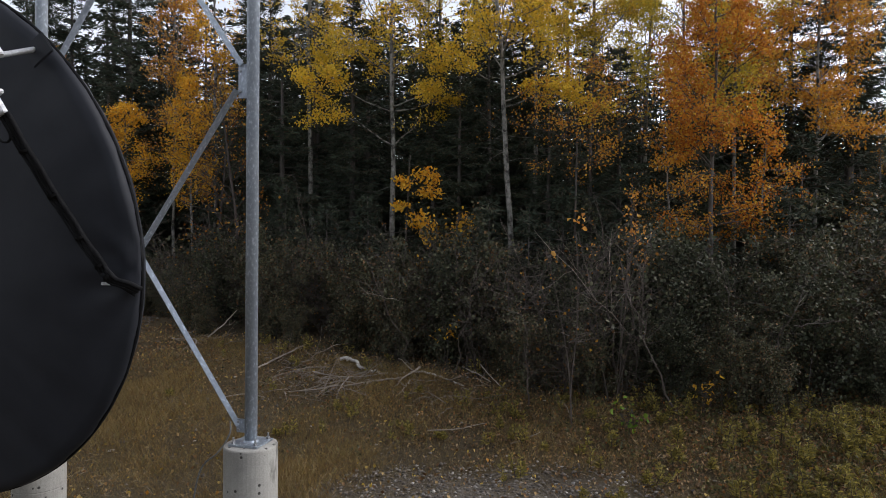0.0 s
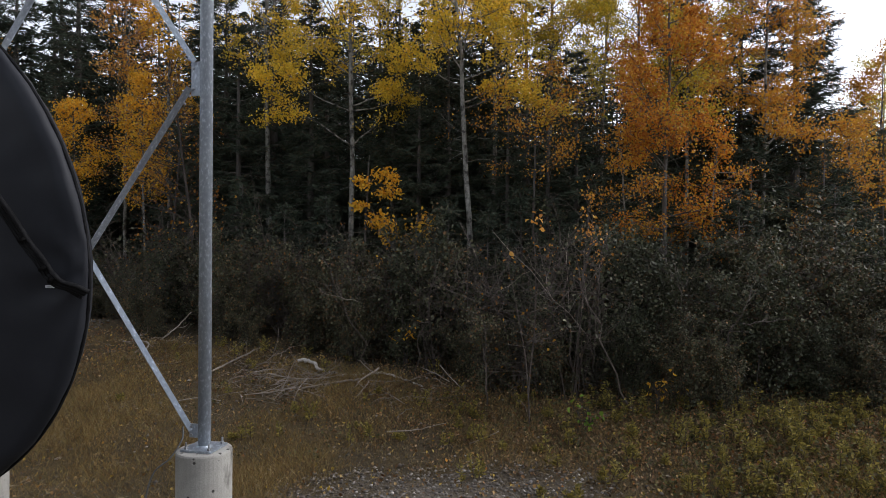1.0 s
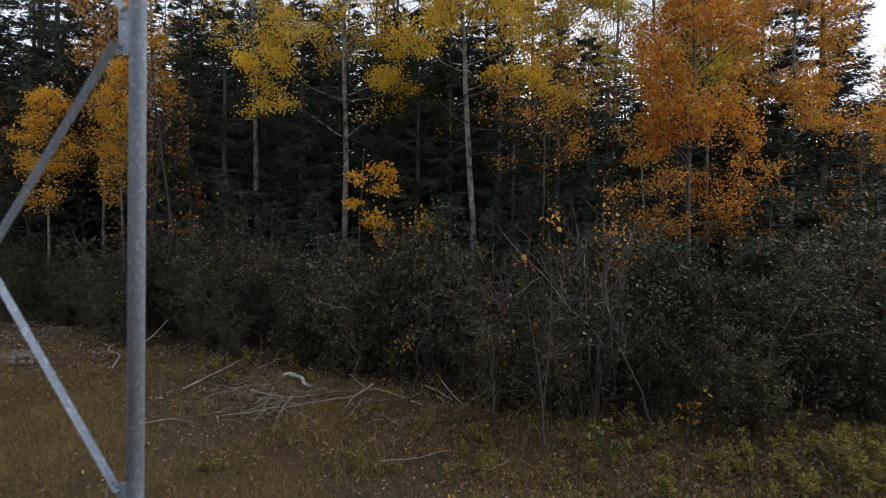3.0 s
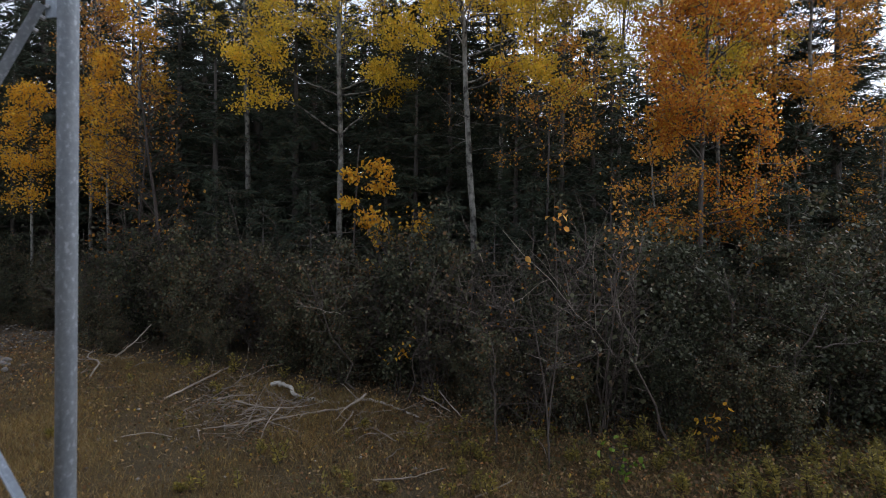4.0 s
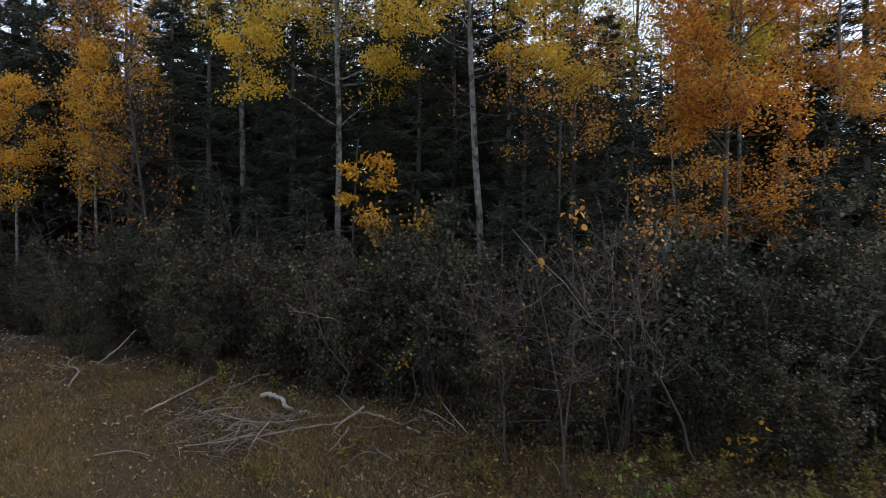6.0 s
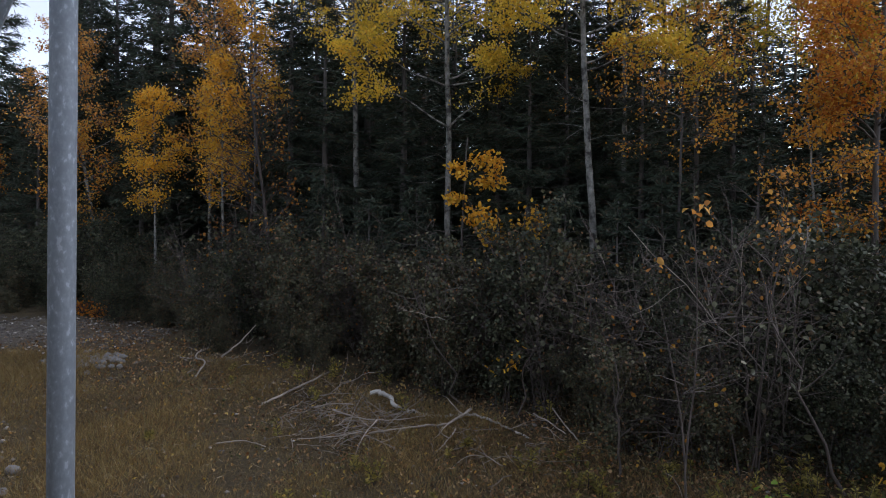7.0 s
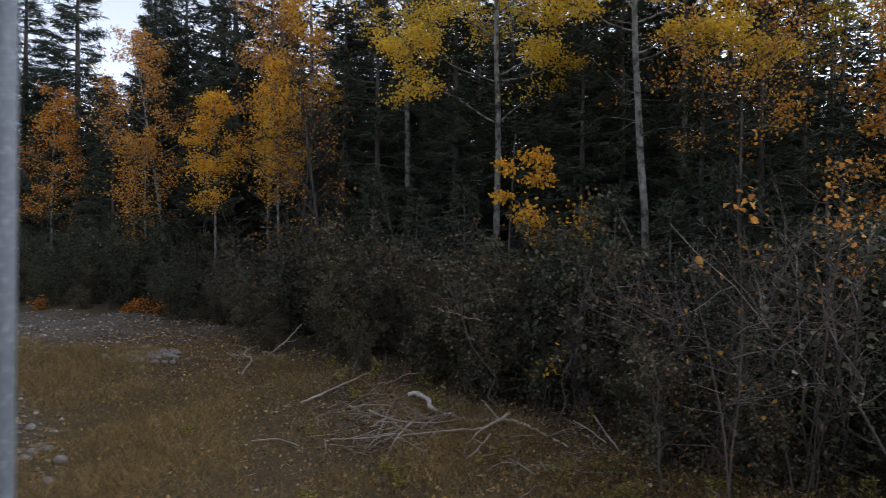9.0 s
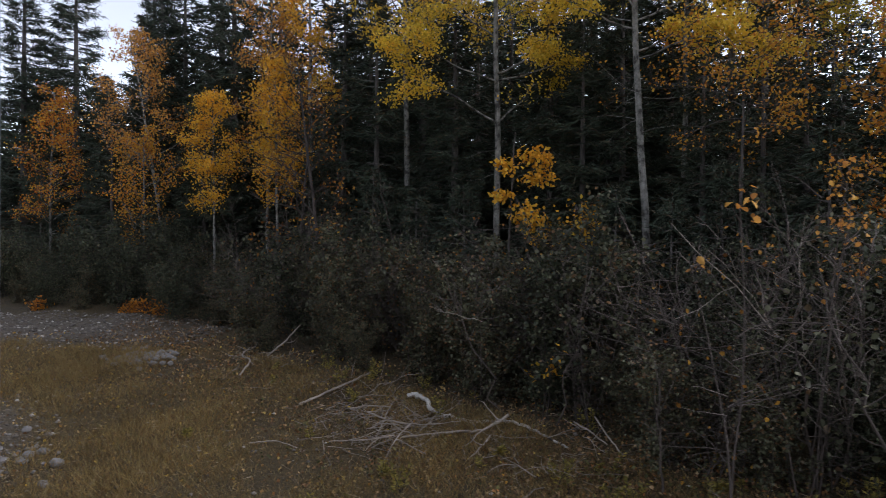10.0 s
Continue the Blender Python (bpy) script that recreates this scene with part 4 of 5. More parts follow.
def far_wood():
    """The deep wood, and unseen trees added behind the camera: bough by bough, one object."""
    wood, green = Build(), Build()
    places = []
    for gy in np.arange(17.9, 30.0, 1.7):
        for gx in np.arange(-30, 27, 1.5):
            x, y = gx + rng.uniform(-0.7, 0.7), gy + rng.uniform(-0.7, 0.7)
            if y < np.interp(x, (-16, -10, -7), (18.6, 17.6, 17.0)):
                continue
            tall = float(np.interp(x, (-18, -12, -8, -5, -2, 2, 4, 6, 8.5, 12), (5.6, 5.9, 6.4, 6.6, 7.4, 6.6, 5.6, 5.7, 4.6, 3.9))) + 0.05 * (y - 13) + rng.uniform(-1.2, 0.6)
            places.append((x, y, tall))
    # unseen trees behind the camera, added to hold back sky light from there
    for i in range(46):
        places.append((-24 + 0.75 * i + rng.uniform(-0.5, 0.5), -11 - 2.2 * (i % 3) + rng.uniform(-0.8, 0.8), rng.uniform(8.0, 11.0)))
    for x, y, tall in places:
        z = hz(x, y)
        wood.tube([(x, y, z - 0.1), (x, y, z + tall)], (0.09, 0.01), 5, False)
        n = int(150 * tall)
        f = rng.uniform(0, 1, n)
        f = np.round(f * 3.4 * tall) / (3.4 * tall) + rng.normal(size=n) * 0.008
        f = np.clip(f, 0, 1)
        a = rng.uniform(0, 2 * np.pi, n)
        out = np.stack([np.cos(a), np.sin(a), -0.25 + 0.3 * f], 1)
        L = 1.3 * (1 - f) ** 0.85 + 0.12
        k = rng.uniform(0.1, 1.0, n)
        q = np.array([x, y, z]) + np.stack([0 * f, 0 * f, tall * (0.02 + 0.98 * f)], 1) + out * (L * k)[:, None]
        d = out + rng.normal(size=(n, 3)) * (0.6, 0.6, 0.22)
        green.blades(q, q + d * (0.16 + 0.22 * L * (1.1 - 0.6 * k))[:, None], rng.uniform(0.02, 0.045, n))
    ob = thing("far_wood", (0, 0, 0), "dense dark spruce wood behind the nearer trees, plus unseen trees added behind camera", "wood", kind="stuff")
    piece("trunks", wood, M_DARK_BARK, ob)
    piece("boughs", green, M_NEEDLE, ob)


far_wood()

# shrubs along the edge
SH = "edge shrubs"
sk = [shrub("alder_shrub", -2.6, 10.7, 1.6, 0.85, 11, 5600, 0.044, M_ALDER_LEAF, label="dense dull green alder shrub", group=SH, hexa=False), shrub("alder_shrub", 0.2, 9.6, 1.7, 0.8, 11, 5400, 0.044, M_ALDER_LEAF, label="leafy alder shrub with thin grey stems", group=SH, hexa=False), shrub("alder_shrub", 3.0, 8.2, 1.7, 0.85, 12, 5600, 0.047, M_ALDER_DARK, label="dark green alder shrub with broad leaves", group=SH, hexa=False), shrub("alder_shrub", -8.4, 13.6, 1.9, 1.0, 12, 5600, 0.047, M_ALDER_DARK, label="dense dark green shrub beside the gravel", group=SH, hexa=False), shrub("alder_shrub", 5.2, 8.1, 2.0, 0.9, 12, 5600, 0.048, M_ALDER_LEAF, label="tall alder shrub with drooping leaves", group=SH, hexa=False)]
back_kinds = [shrub("alder_shrub", -3.8, 12.2, 1.7, 0.9, 8, 3000, 0.05, M_ALDER_LEAF, label="dull green alder shrub in the second row", group=SH, hexa=False, twigs=7), shrub("alder_shrub", 2.3, 9.9, 1.7, 0.9, 8, 3000, 0.05, M_ALDER_DARK, label="dark green shrub behind others", group=SH, hexa=False, twigs=7)]
EDGE = [(-13.0, 13.6), (-10.0, 12.7), (-7.4, 12.4), (-5.4, 11.3), (-3.4, 10.1), (-1.7, 9.5), (0.0, 8.75), (0.7, 8.3), (1.9, 7.4), (3.35, 6.85), (5.3, 6.75), (8.5, 6.8), (11.0, 7.0)]
ex, ey = [p[0] for p in EDGE], [p[1] for p in EDGE]
for row, gap in enumerate((0.48, 0.55, 0.66, 0.8, 0.95)):
    x = -13.0
    while x < 10.5:
        y = np.interp(x, ex, ey) + 0.3 + 0.75 * row + rng.uniform(-0.25, 0.3)
        kd = int(rng.integers(0, 5))
        if x < -6.5:
            kd = int(rng.choice([0, 3, 2]))
        tall = (1.6, 1.7, 1.7, 1.9, 2.0)[kd]
        top = 2.05 + (0.08 if x > 2.6 else 0.0) + (0.3 if x < -7 else 0.0)
        if row > 1:
            kd = int(rng.integers(0, 2))
            tall = 1.7
        swell = 1.0 + 0.42 * noise.noise(Vector((x * 0.85, row * 1.7, 3.0)))
        if row < 2 and rng.uniform() < 0.16:
            x += gap * 0.6
            continue
        want = swell * (top - hz(x, y)) * rng.uniform(0.65, 1.12) * (rng.uniform(0.4, 0.95) if row == 0 else 1.0)
        copy_thing((back_kinds if row > 1 else sk)[kd], spot(x + rng.uniform(-0.2, 0.2), y, rng.uniform(0, 360), want / tall, rng.uniform(-6, 6)))
        x += gap * rng.uniform(0.7, 1.3)

BR = "bare twig shrubs"
bk = [shrub("bare_shrub", 1.5, 7.9, 2.0, 0.9, 10, 60, 0.038, M_BROWN_LEAF, M_PALE_TWIG, "nearly leafless shrub with pale grey twigs", BR, twigs=15, lean=0.95, thick=0.005), shrub("bare_shrub", 0.45, 8.6, 1.8, 0.7, 7, 200, 0.05, M_ALDER_LEAF, M_PALE_TWIG, "thin bare shrub with forked grey stems", BR, twigs=12, lean=0.8, thick=0.005)]
for x, y, kd, s in ((1.1, 8.4, 0, 1.0), (2.2, 7.7, 1, 1.1), (1.7, 8.3, 0, 1.15), (0.6, 8.9, 1, 1.1), (-2.4, 10.8, 1, 1.15), (-0.3, 9.9, 0, 1.05), (-3.9, 11.4, 0, 1.0), (-4.9, 12.0, 1, 1.2), (2.7, 8.3, 0, 0.95), (-0.7, 9.2, 1, 0.95), (3.6, 8.0, 1, 1.0), (4.6, 7.9, 0, 0.9), (-3.0, 10.9, 1, 1.1), (5.9, 8.0, 1, 1.1), (-1.9, 10.4, 0, 0.85), (0.0, 9.4, 0, 0.85)):
    copy_thing(bk[kd], spot(x, y, rng.uniform(0, 360), s, rng.uniform(-10, 10)))
for i in range(14):
    x = -5.5 + 0.62 * i + rng.uniform(-0.2, 0.2)
    y = float(np.interp(x, ex, ey)) + rng.uniform(0.4, 1.9)
    copy_thing(bk[i % 2], spot(x, y, rng.uniform(0, 360), rng.uniform(0.6, 0.95), rng.uniform(-12, 12)))
shrub("maple_sapling", 2.0, 7.5, 2.5, 0.45, 5, 130, 0.042, M_TAN_LEAF, M_PALE_TWIG, "sapling with a few pale orange leaves at its top", top=0.8, twigs=6)
shrub("maple_sapling", 1.45, 7.0, 2.55, 0.3, 2, 16, 0.062, M_TAN_LEAF, M_PALE_TWIG, "tall thin sapling with few large pale leaves", top=0.85, twigs=4, lean=0.25)
shrub("maple_sapling", 0.05, 8.75, 0.75, 0.35, 4, 30, 0.055, M_GOLD_LEAF, M_TWIG, "small sapling with orange yellow leaves", top=0.5, twigs=4)
shrub("maple_sapling", 2.86, 6.93, 0.42, 0.25, 4, 24, 0.06, M_GOLD_LEAF, M_TWIG, "small sapling with yellow and orange leaves", top=0.5, twigs=4)
shrub("leafy_weed", 1.97, 6.72, 0.28, 0.25, 4, 24, 0.06, M_GREEN_LEAF, M_TWIG, "bright green broad-leaved weed", top=0.3, twigs=4)
for x, y, s in ((-7.43, 12.5, 0.72), (-7.0, 12.4, 0.5), (-9.8, 12.6, 0.5), (-7.85, 12.65, 0.45)):
    shrub("rusty_fern", x, y, 0.32 * s, 0.5 * s, 8, 260, 0.045, M_FERN, M_TWIG, "low rust-orange fern at the shrubs' foot", "rusty ferns", top=0.3, lean=1.0)


# ---- ground cover ----
EDGE_Y = lambda x: np.interp(x, ex, ey)


def field(n, x0, x1, y0, y1):
    return rng.uniform(x0, x1, n), rng.uniform(y0, y1, n)


def dry_grass():
    b = Build()
    x, y = field(500000, -11, 8.0, 4.4, 10.3)
    patch = np.sin(1.9 * x + 0.7 * y) * np.sin(1.1 * y - 0.5 * x + 1) + 0.6 * np.sin(5.1 * x) * np.sin(4.3 * y + x)
    gravel = np.minimum.reduce([((x - 0.4) / 1.45) ** 2 + ((y - 5.55) / 0.75) ** 2, ((x + 8.4) / 3.2) ** 2 + ((y - 11.3) / 1.1) ** 2, ((x + 6.2) / 1.5) ** 2 + ((y - 7.2) / 1.1) ** 2])
    keep = (rng.uniform(size=len(x)) < np.clip(0.72 + 0.38 * patch, 0.25, 1)) & (gravel > rng.uniform(0.7, 1.3, len(x))) & (y < EDGE_Y(x) - 0.15) & (rng.uniform(size=len(x)) < np.clip(1.25 - 0.5 * (x + 0.3), 0.35, 1))
    x, y = x[keep], y[keep]
    z = height(x, y)
    n = len(x)
    h = rng.uniform(0.03, 0.115, n) * np.clip(1.0 + 0.5 * patch[keep], 0.5, 1.5)
    base = np.stack([x, y, z - 0.005], 1)
    lean = rng.normal(size=(n, 2)) * 0.55
    tip = base + np.stack([lean[:, 0] * h, lean[:, 1] * h, h], 1)
    b.blades(base, tip, 0.0017)
    ob = new("dry_grass", b.mesh("dry_grass", M_GRASS))
    tagged(ob, "short dry ochre grass on the clearing", "grass", kind="stuff")


dry_grass()


def litter():
    b = Build()
    x, y = field(13000, -10, 8, 4.6, 11)
    keep = y < EDGE_Y(x) + 0.5
    x, y = x[keep], y[keep]
    b.leaves(np.stack([x, y, height(x, y) + rng.uniform(0.006, 0.04, len(x))], 1), 0.037, 2.4, True)
    ob = new("leaf_litter", b.mesh("leaf_litter", M_LITTER))
    tagged(ob, "fallen tan and yellow leaves strewn over ground", "leaf litter", kind="stuff")


litter()


def edge_litter():
    b = Build()
    x = rng.uniform(-7.0, 8.5, 34000)
    y = EDGE_Y(x) + rng.normal(-0.7, 0.7, len(x))
    keep = (y > 5.0) & (rng.uniform(size=len(x)) < np.clip(0.5 + 0.35 * (x + 1.0), 0.45, 1))
    x, y = x[keep], y[keep]
    b.leaves(np.stack([x, y, height(x, y) + rng.uniform(0.006, 0.05, len(x))], 1), 0.034, 1.8, False)
    ob = new("edge_litter", b.mesh("edge_litter", M_EDGE_LITTER))
    tagged(ob, "brown and rusty dead leaves before the shrubs", "leaf litter", kind="stuff")


edge_litter()


def dead_stems():
    b = Build()
    x, y = field(12500, -6, 8.5, 4.9, 9.6)
    keep = y < EDGE_Y(x) + 0.3
    x, y = x[keep], y[keep]
    n = len(x)
    a = rng.uniform(0, 2 * np.pi, n)
    L = rng.uniform(0.04, 0.18, n)
    base = np.stack([x, y, height(x, y) + rng.uniform(0.005, 0.03, n)], 1)
    tip = base + np.stack([np.cos(a) * L, np.sin(a) * L, rng.uniform(-0.1, 0.35, n) * L], 1)
    b.blades(base, tip, 0.002)
    ob = new("dead_stems", b.mesh("dead_stems", M_GRASS_PALE))
    tagged(ob, "dry broken stalks lying on the ground", "plant litter", kind="stuff")


dead_stems()


def low_plants():
    b = Build()
    x, y = field(9500, -4.5, 9, 4.8, 9.8)
    keep = (y < EDGE_Y(x) + 0.8) & (y > EDGE_Y(x) - 2.0 + 0.9 * np.sin(1.3 * x)) & (rng.uniform(size=len(x)) < np.clip(0.2 + 0.3 * (x - 0.6), 0.07, 1))
    x, y = x[keep], y[keep]
    for _ in range(8):
        px, py = x + rng.normal(size=len(x)) * 0.05, y + rng.normal(size=len(x)) * 0.05
        b.leaves(np.stack([px, py, height(px, py) + rng.uniform(0.01, 0.11, len(x))], 1), 0.032, 0.8, False)
    ob = new("low_plants", b.mesh("low_plants", M_FORB_LEAF))
    tagged(ob, "low green and russet plants along the edge", "ground plants", kind="stuff")


low_plants()


def weed(x, y, s):
    ob = thing("goldenrod_weed", (x, y, hz(x, y) - 0.01), "yellowing goldenrod weed on the bare ground", "weed", "yellowing weeds")
    for _ in range(int(rng.integers(1, 4))):
        wood, green = Build(), Build()
        line = bent((rng.normal() * 0.03, rng.normal() * 0.03, 0), (rng.normal() * 0.2, rng.normal() * 0.2, 1), s * rng.uniform(0.7, 1.1), 6, 0.06)
        wood.tube(line, np.linspace(0.004, 0.0015, 7), 4, False)
        m = 36
        f = rng.uniform(0.2, 1.0, m)
        q = np.stack([np.interp(f * 6, np.arange(7), line[:, c]) for c in range(3)], 1)
        d = rng.normal(size=(m, 3))
        d[:, 2] = np.abs(d[:, 2]) * 0.5 + 0.15
        d /= np.linalg.norm(d, axis=1)[:, None]
        green.blades(q, q + d * (0.062 * (1.15 - 0.5 * f))[:, None], 0.0075)
        stalk = piece("stalk", wood, M_TWIG, ob)
        piece("foliage", green, M_WEED_LEAF, stalk)


count = 0
while count < 290:
    x, y = rng.uniform(-3.5, 8.0), rng.uniform(5.0, 10.2)
    ed = float(EDGE_Y(x))
    if y > ed + 0.2 or y < ed - 2.6 or rng.uniform() > np.clip(0.12 + 0.22 * (x - 0.3), 0.1, 1):
        continue
    weed(x, y, rng.uniform(0.09, 0.30))
    count += 1
for i in range(46):
    weed(rng.uniform(2.3, 5.0), rng.uniform(5.1, 6.5), rng.uniform(0.12, 0.32))


# ---- stones and gravel ----
def lump(r, seed):
    g = np.random.default_rng(seed)
    bm = bmesh.new()
    bmesh.ops.create_icosphere(bm, subdivisions=2, radius=1.0)
    ax = np.array([1.0, g.uniform(0.65, 1.0), g.uniform(0.45, 0.75)]) * r
    off = Vector(g.uniform(0, 50, 3))
    for v in bm.verts:
        k = 1 + 0.28 * noise.noise(v.co * 1.3 + off) + 0.1 * noise.noise(v.co * 3.5 + off)
        v.co = Vector((v.co.x * ax[0] * k, v.co.y * ax[1] * k, max(v.co.z, -0.75) * ax[2] * k))
    return bm


def stones(cx, cy, n, sx, sy, r0, r1, label, group):
    for i in range(n):
        x, y = cx + rng.normal() * sx, cy + rng.normal() * sy
        r = rng.uniform(r0, r1)
        me = bpy.data.meshes.new("stone")
        bm = lump(r, i * 13 + int(100 * r))
        bm.to_mesh(me)
        bm.free()
        me.polygons.foreach_set("use_smooth", np.ones(len(me.polygons), bool))
        me.materials.append(M_STONE)
        ob = new("stone", me)
        ob.matrix_basis = Matrix.Translation((x, y, hz(x, y) + r * 0.22)) @ Euler((rng.normal() * 0.2, rng.normal() * 0.2, rng.uniform(0, 6))).to_matrix().to_4x4()
        tagged(ob, label, "stone", group)


stones(-5.38, 9.95, 80, 0.3, 0.2, 0.025, 0.065, "grey rounded stone in a small heap", "stone heap")
stones(-5.5, 7.25, 150, 0.5, 0.3, 0.02, 0.065, "pale grey stone on the gravel", "scattered stones")
stones(0.5, 5.3, 16, 0.9, 0.35, 0.012, 0.03, "small grey stone on bare ground", "loose stones")


def gravel():
    b = Build()
    s = np.array([(1, 0, 0), (-1, 0, 0), (0, 1, 0), (0, -1, 0), (0, 0, 0.6), (0, 0, -0.6)], float)
    tri = np.array([(0, 2, 4), (2, 1, 4), (1, 3, 4), (3, 0, 4), (2, 0, 5), (1, 2, 5), (3, 1, 5), (0, 3, 5)])
    for cx, cy, rx, ry, n in ((0.4, 5.6, 1.45, 0.75, 4200), (-8.4, 11.2, 3.2, 1.2, 5200), (-6.2, 7.2, 1.6, 1.2, 1800), (-2, 7.5, 6, 2.5, 1500)):
        a, q = rng.uniform(0, 2 * np.pi, n), np.sqrt(rng.uniform(0, 1.15, n))
        x, y = cx + rx * q * np.cos(a), cy + ry * q * np.sin(a)
        r = 0.005 + (0.02 if cx > 0 else 0.03) * rng.uniform(size=n) ** 3
        k = 1 + 0.35 * rng.normal(size=(n, 6, 1)).clip(-1, 1)
        t = rng.uniform(0, 2 * np.pi, n)
        v = s[None] * k * r[:, None, None]
        v = np.stack([v[..., 0] * np.cos(t)[:, None] - v[..., 1] * np.sin(t)[:, None], v[..., 0] * np.sin(t)[:, None] + v[..., 1] * np.cos(t)[:, None], v[..., 2]], -1)
        v = v + np.stack([x, y, height(x, y) + 0.2 * r + 0.004], 1)[:, None]
        b.add(v.reshape(-1, 3), (np.arange(n)[:, None, None] * 6 + tri[None]).reshape(-1, 3))
    ob = new("gravel", b.mesh("gravel", M_PEBBLE))
    tagged(ob, "loose grey gravel in bare patches", "gravel", kind="stuff")


gravel()


# ---- deadwood ----
def branch(name, pts, r0, r1, mat, label, group="", lift=0.03, side=0):
    p = np.array([(x, y, hz(x, y) + dz + lift) for x, y, dz in pts])
    line = smoothline(p, 6)
    line[1:-1] += rng.normal(size=(len(line) - 2, 3)) * r0 * 0.35
    b = Build()
    b.tube(line, np.linspace(r0, r1, len(line)), 8)
    for _ in range(side):
        i = int(rng.integers(2, len(line) - 2))
        tw = bent(line[i], rng.normal(size=3) * (1, 1, 0.4) + (0, 0, 0.3), rng.uniform(0.2, 0.5), 5, 0.2)
        b.tube(tw, np.linspace(r1 * 0.7, 0.002, 6), 4, False)
    ob = new(name, b.mesh(name, mat, True))
    tagged(ob, label, "branch", group)


DW = "cut branches"
branch("birch_branch", [(-1.42, 8.97, 0.08), (-1.25, 8.92, 0.10), (-1.08, 8.74, 0.05), (-0.8, 8.68, 0.01), (-0.55, 8.64, 0.02), (-0.30, 8.58, 0.05), (-0.02, 8.46, 0.03), (0.28, 8.28, 0.0)], 0.026, 0.011, M_BIRCHLOG, "crooked white birch branch lying on the brush", DW, 0.0)
branch("fallen_branch", [(-2.55, 8.72, 0.0), (-2.3, 9.15, 0.02), (-2.04, 9.6, 0.03)], 0.014, 0.011, M_DEADWOOD, "straight grey branch lying across the brush heap", DW)
branch("fallen_branch", [(-1.25, 8.2, 0.03), (-0.8, 8.24, 0.04), (-0.5, 8.28, 0.05), (-0.3, 8.58, 0.08)], 0.011, 0.015, M_DEADWOOD, "bent grey branch with a forked end", DW, side=3)
branch("fallen_branch", [(-0.15, 7.03, 0), (0.17, 7.05, 0.01), (0.5, 7.2, 0.02)], 0.007, 0.004, M_DEADWOOD, "thin fallen stick on dry ground", DW, side=2)
branch("fallen_branch", [(0.72, 6.75, 0), (0.9, 6.80, 0.02), (1.05, 6.88, 0.03)], 0.008, 0.005, M_DEADWOOD, "short fallen stick among leaves", DW)
branch("fallen_branch", [(-3.69, 9.45, 0), (-3.72, 9.75, 0.06), (-3.95, 9.95, 0.05), (-4.05, 10.3, 0.05)], 0.012, 0.008, M_DEADWOOD, "crooked pale stick at the shrubs' foot", DW, side=3)
branch("fallen_branch", [(-3.66, 10.08, 0.02), (-3.45, 10.14, 0.2), (-3.25, 10.2, 0.42)], 0.012, 0.007, M_DEADWOOD, "broken pale branch leaning on a shrub", DW, side=2)
branch("fallen_branch", [(-2.66, 7.9, 0), (-2.4, 7.92, 0.02), (-2.16, 7.88, 0.0)], 0.007, 0.004, M_DEADWOOD, "thin stick lying in dry grass", DW)

branch("fallen_branch", [(-2.07, 8.9, 0.03), (-1.81, 8.94, 0.06), (-1.57, 8.98, 0.03)], 0.006, 0.003, M_DEADWOOD, "thin curved branch on the brush heap", DW, side=2)
branch("fallen_branch", [(-1.94, 8.63, 0.05), (-1.75, 8.69, 0.06), (-1.54, 8.72, 0.04)], 0.009, 0.005, M_DEADWOOD, "short grey branch on the brush heap", DW, side=1)
branch("fallen_branch", [(-1.72, 8.56, 0.06), (-1.45, 8.42, 0.07), (-1.18, 8.38, 0.06), (-0.75, 8.44, 0.06)], 0.009, 0.004, M_DEADWOOD, "long forked grey branch on the brush heap", DW, side=3)
branch("fallen_branch", [(-1.91, 8.02, 0.02), (-1.57, 8.09, 0.05), (-1.32, 8.2, 0.05)], 0.004, 0.008, M_DEADWOOD, "thin grey branch at the heap's foot", DW, side=3)
branch("fallen_branch", [(-1.29, 7.77, 0.01), (-1.27, 8.05, 0.08), (-1.20, 8.31, 0.10)], 0.003, 0.008, M_DEADWOOD, "grey branch end sticking out of the heap", DW, side=3)
branch("fallen_branch", [(0.32, 8.51, 0.10), (0.48, 8.38, 0.08), (0.62, 8.27, 0.02)], 0.008, 0.006, M_DEADWOOD, "broken grey stick under the shrubs", DW, side=1)
branch("fallen_branch", [(0.51, 8.58, 0.14), (0.62, 8.35, 0.07), (0.75, 8.11, 0.0)], 0.008, 0.006, M_DEADWOOD, "slanting grey stick under the shrubs", DW)
branch("fallen_branch", [(-0.55, 7.85, 0.0), (-0.46, 8.02, 0.03), (-0.41, 8.18, 0.05)], 0.006, 0.009, M_DEADWOOD, "short forked stick on dry ground", DW, side=2)


def brush_heap(cx, cy, n, sx, sy, label, turn):
    b = Build()
    for _ in range(n):
        x, y = cx + rng.normal() * sx, cy + rng.normal() * sy
        a = turn + rng.normal() * 1.3
        L = rng.uniform(0.12, 0.55)
        line = bent((x, y, hz(x, y) + rng.uniform(0.0, 0.07)), (math.cos(a), math.sin(a), rng.normal() * 0.3), L, 6, 0.15, -0.01)
        line[:, 2] = np.maximum(line[:, 2], height(line[:, 0], line[:, 1]) + 0.006)
        b.tube(line, np.linspace(0.0025 + 0.005 * rng.uniform() ** 2, 0.0015, 7), 4, False)
        if rng.uniform() < 0.7:
            t = bent(line[3], line[4] - line[3] + rng.normal(size=3) * 0.05, L * 0.4, 4, 0.2)
            b.tube(t, np.linspace(0.003, 0.001, 5), 3, False)
    ob = new("brush_heap", b.mesh("brush_heap", M_HEAP, True))
    tagged(ob, label, "brush heap", kind="stuff")


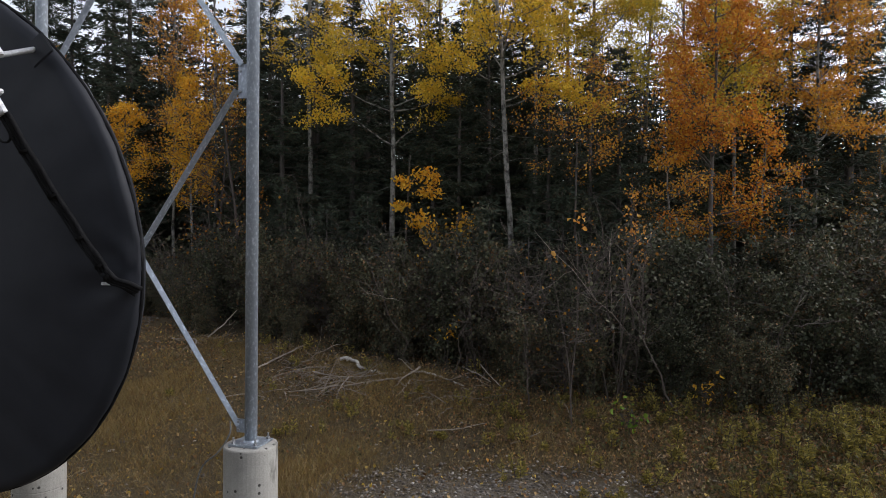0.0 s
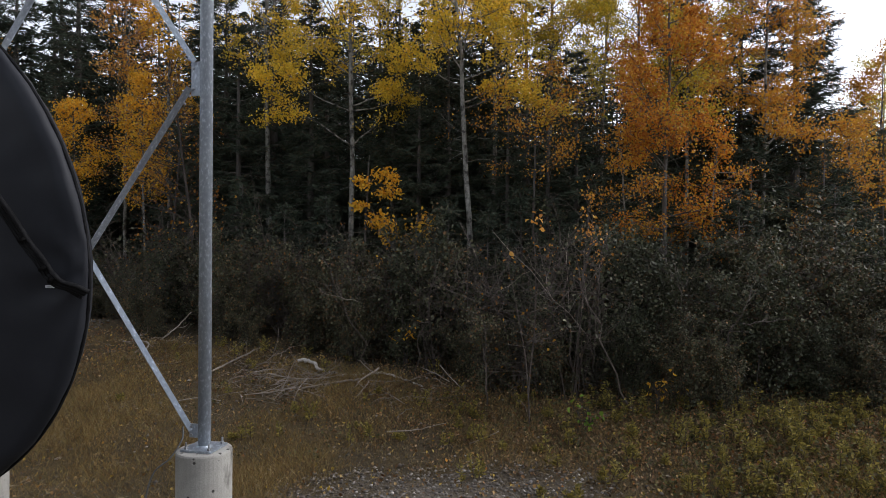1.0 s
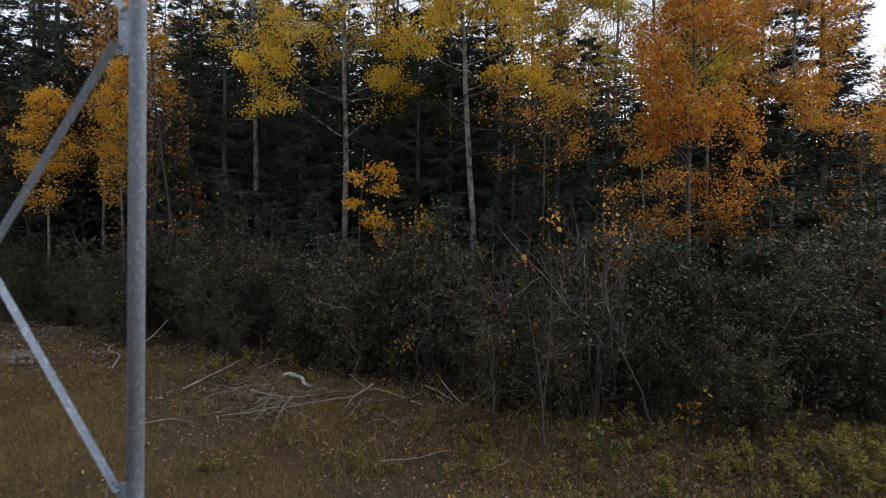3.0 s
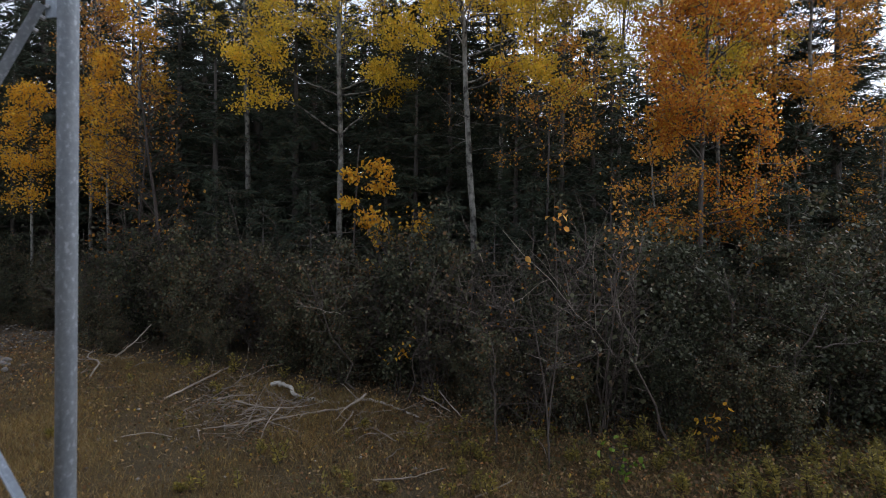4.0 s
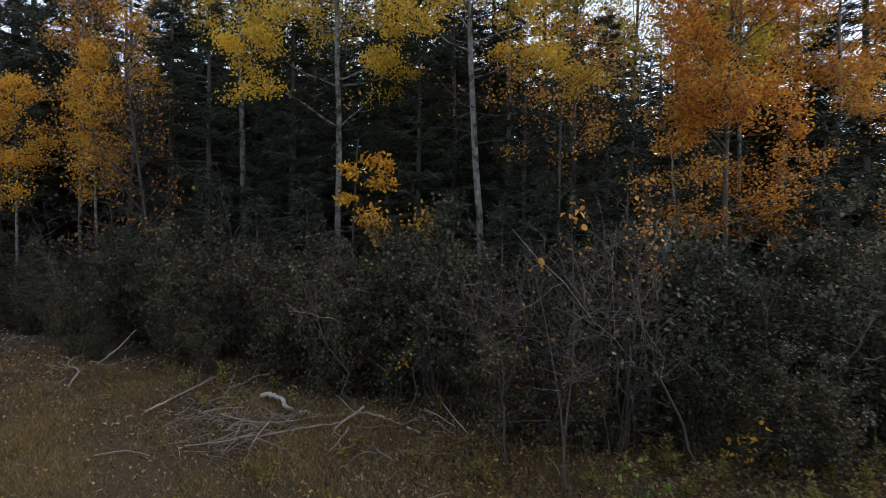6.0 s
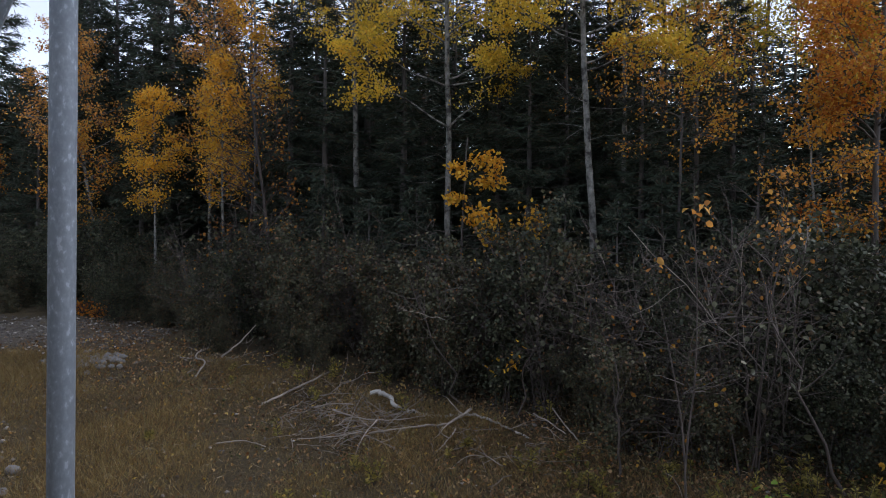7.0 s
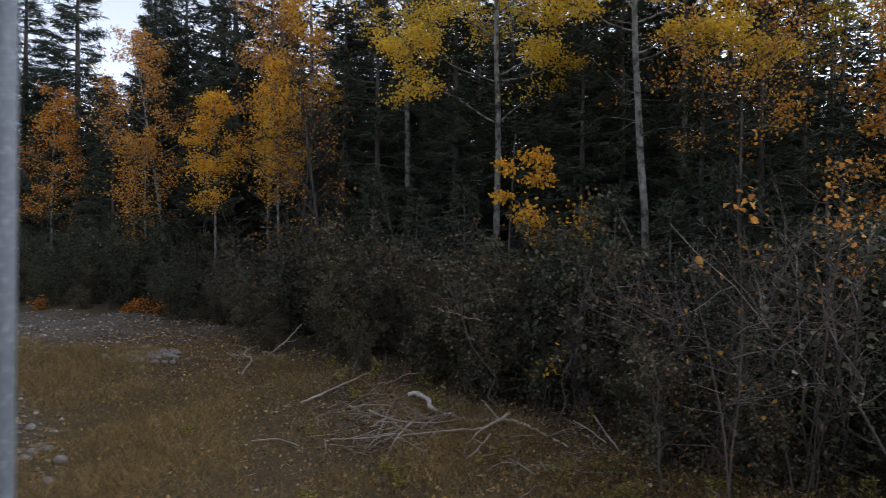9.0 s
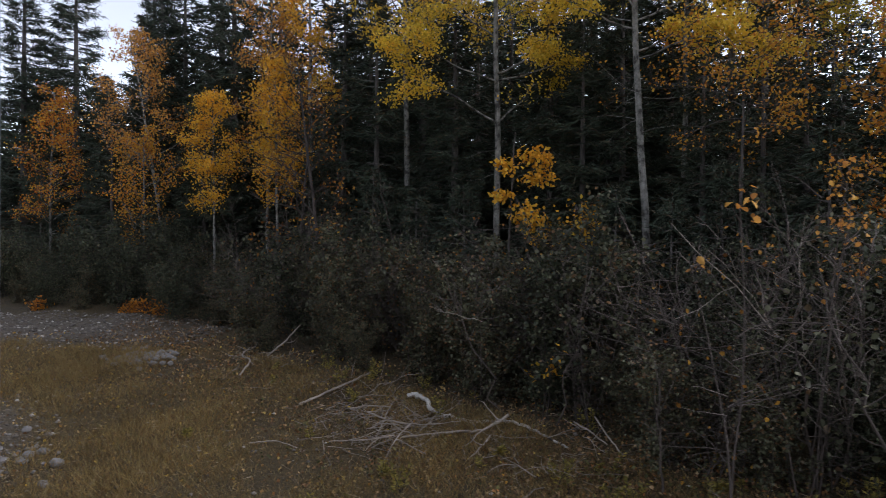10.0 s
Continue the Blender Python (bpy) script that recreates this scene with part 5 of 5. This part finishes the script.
brush_heap(-1.52, 8.42, 180, 0.38, 0.23, "tangled heap of dead grey twigs", 0.3)
brush_heap(-2.3, 9.15, 34, 0.5, 0.25, "thin dead twigs strewn at the edge", 0.2)
brush_heap(0.1, 8.0, 60, 0.5, 0.25, "thin dead twigs strewn before shrubs", -0.5)
brush_heap(-3.8, 10.1, 24, 0.45, 0.25, "pale dead twigs below the shrubs", 0.1)


def snag(a, c, r, label, twigs=9, mat=None):
    """A leaning dead sapling with fine side twigs."""
    a, c = np.array(a, float), np.array(c, float)
    L = np.linalg.norm(c - a)
    line = a + (c - a) * np.linspace(0, 1, 9)[:, None]
    line[1:-1] += rng.normal(size=(7, 3)) * 0.02 * L
    b = Build()
    b.tube(line, np.linspace(r, r * 0.3, 9), 6)
    for _ in range(twigs):
        i = int(rng.integers(3, 8))
        d = (line[i + 1] - line[i]) / np.linalg.norm(line[i + 1] - line[i])
        tw = bent(line[i], d + rng.normal(size=3) * 0.6, L * rng.uniform(0.15, 0.4), 5, 0.16)
        b.tube(tw, np.linspace(r * 0.4, 0.0012, 6), 4, False)
        t2 = bent(tw[3], tw[4] - tw[3] + rng.normal(size=3) * 0.04, L * 0.12, 3, 0.2)
        b.tube(t2, np.linspace(r * 0.2, 0.001, 4), 3, False)
    ob = new("dead_sapling", b.mesh("dead_sapling", mat or M_PALE_TWIG, True))
    tagged(ob, label, "dead sapling", "dead saplings")


SN = "leaning dead sapling with bare pale twigs"
snag((-0.38, 8.94, 0.32), (-1.10, 8.75, 1.89), 0.010, SN, 9)
snag((2.63, 7.70, 0.17), (0.93, 7.35, 1.58), 0.009, SN, 9)
snag((3.00, 7.85, 0.25), (1.06, 7.55, 2.21), 0.008, SN, 9, M_DEADWOOD)
snag((2.09, 7.61, 0.20), (1.81, 7.35, 2.26), 0.012, SN, 9)
snag((2.60, 7.22, 0.20), (1.96, 7.05, 1.76), 0.013, SN, 9)
snag((0.14, 8.67, 0.27), (0.49, 8.45, 1.86), 0.009, SN, 9)
snag((-2.21, 11.72, 0.67), (-2.53, 11.45, 2.96), 0.013, SN, 9)
snag((-3.73, 12.11, 0.71), (-3.72, 11.85, 2.54), 0.012, SN, 9)
snag((-4.02, 12.12, 0.71), (-4.31, 11.85, 2.62), 0.018, SN, 9)
snag((3.35, 7.07, 0.26), (3.83, 6.85, 1.58), 0.012, SN, 9)
snag((3.70, 6.80, 1.20), (4.15, 6.65, 1.27), 0.008, SN, 5)
snag((1.02, 7.60, 0.10), (0.95, 7.45, 1.13), 0.012, SN, 9)
snag((3.73, 9.17, 0.66), (3.67, 8.95, 2.06), 0.012, SN, 9)
snag((3.54, 7.70, 0.36), (3.21, 7.45, 1.85), 0.009, SN, 5)
snag((-0.60, 8.80, 1.27), (-1.08, 8.65, 1.41), 0.005, SN, 5, M_DEADWOOD)
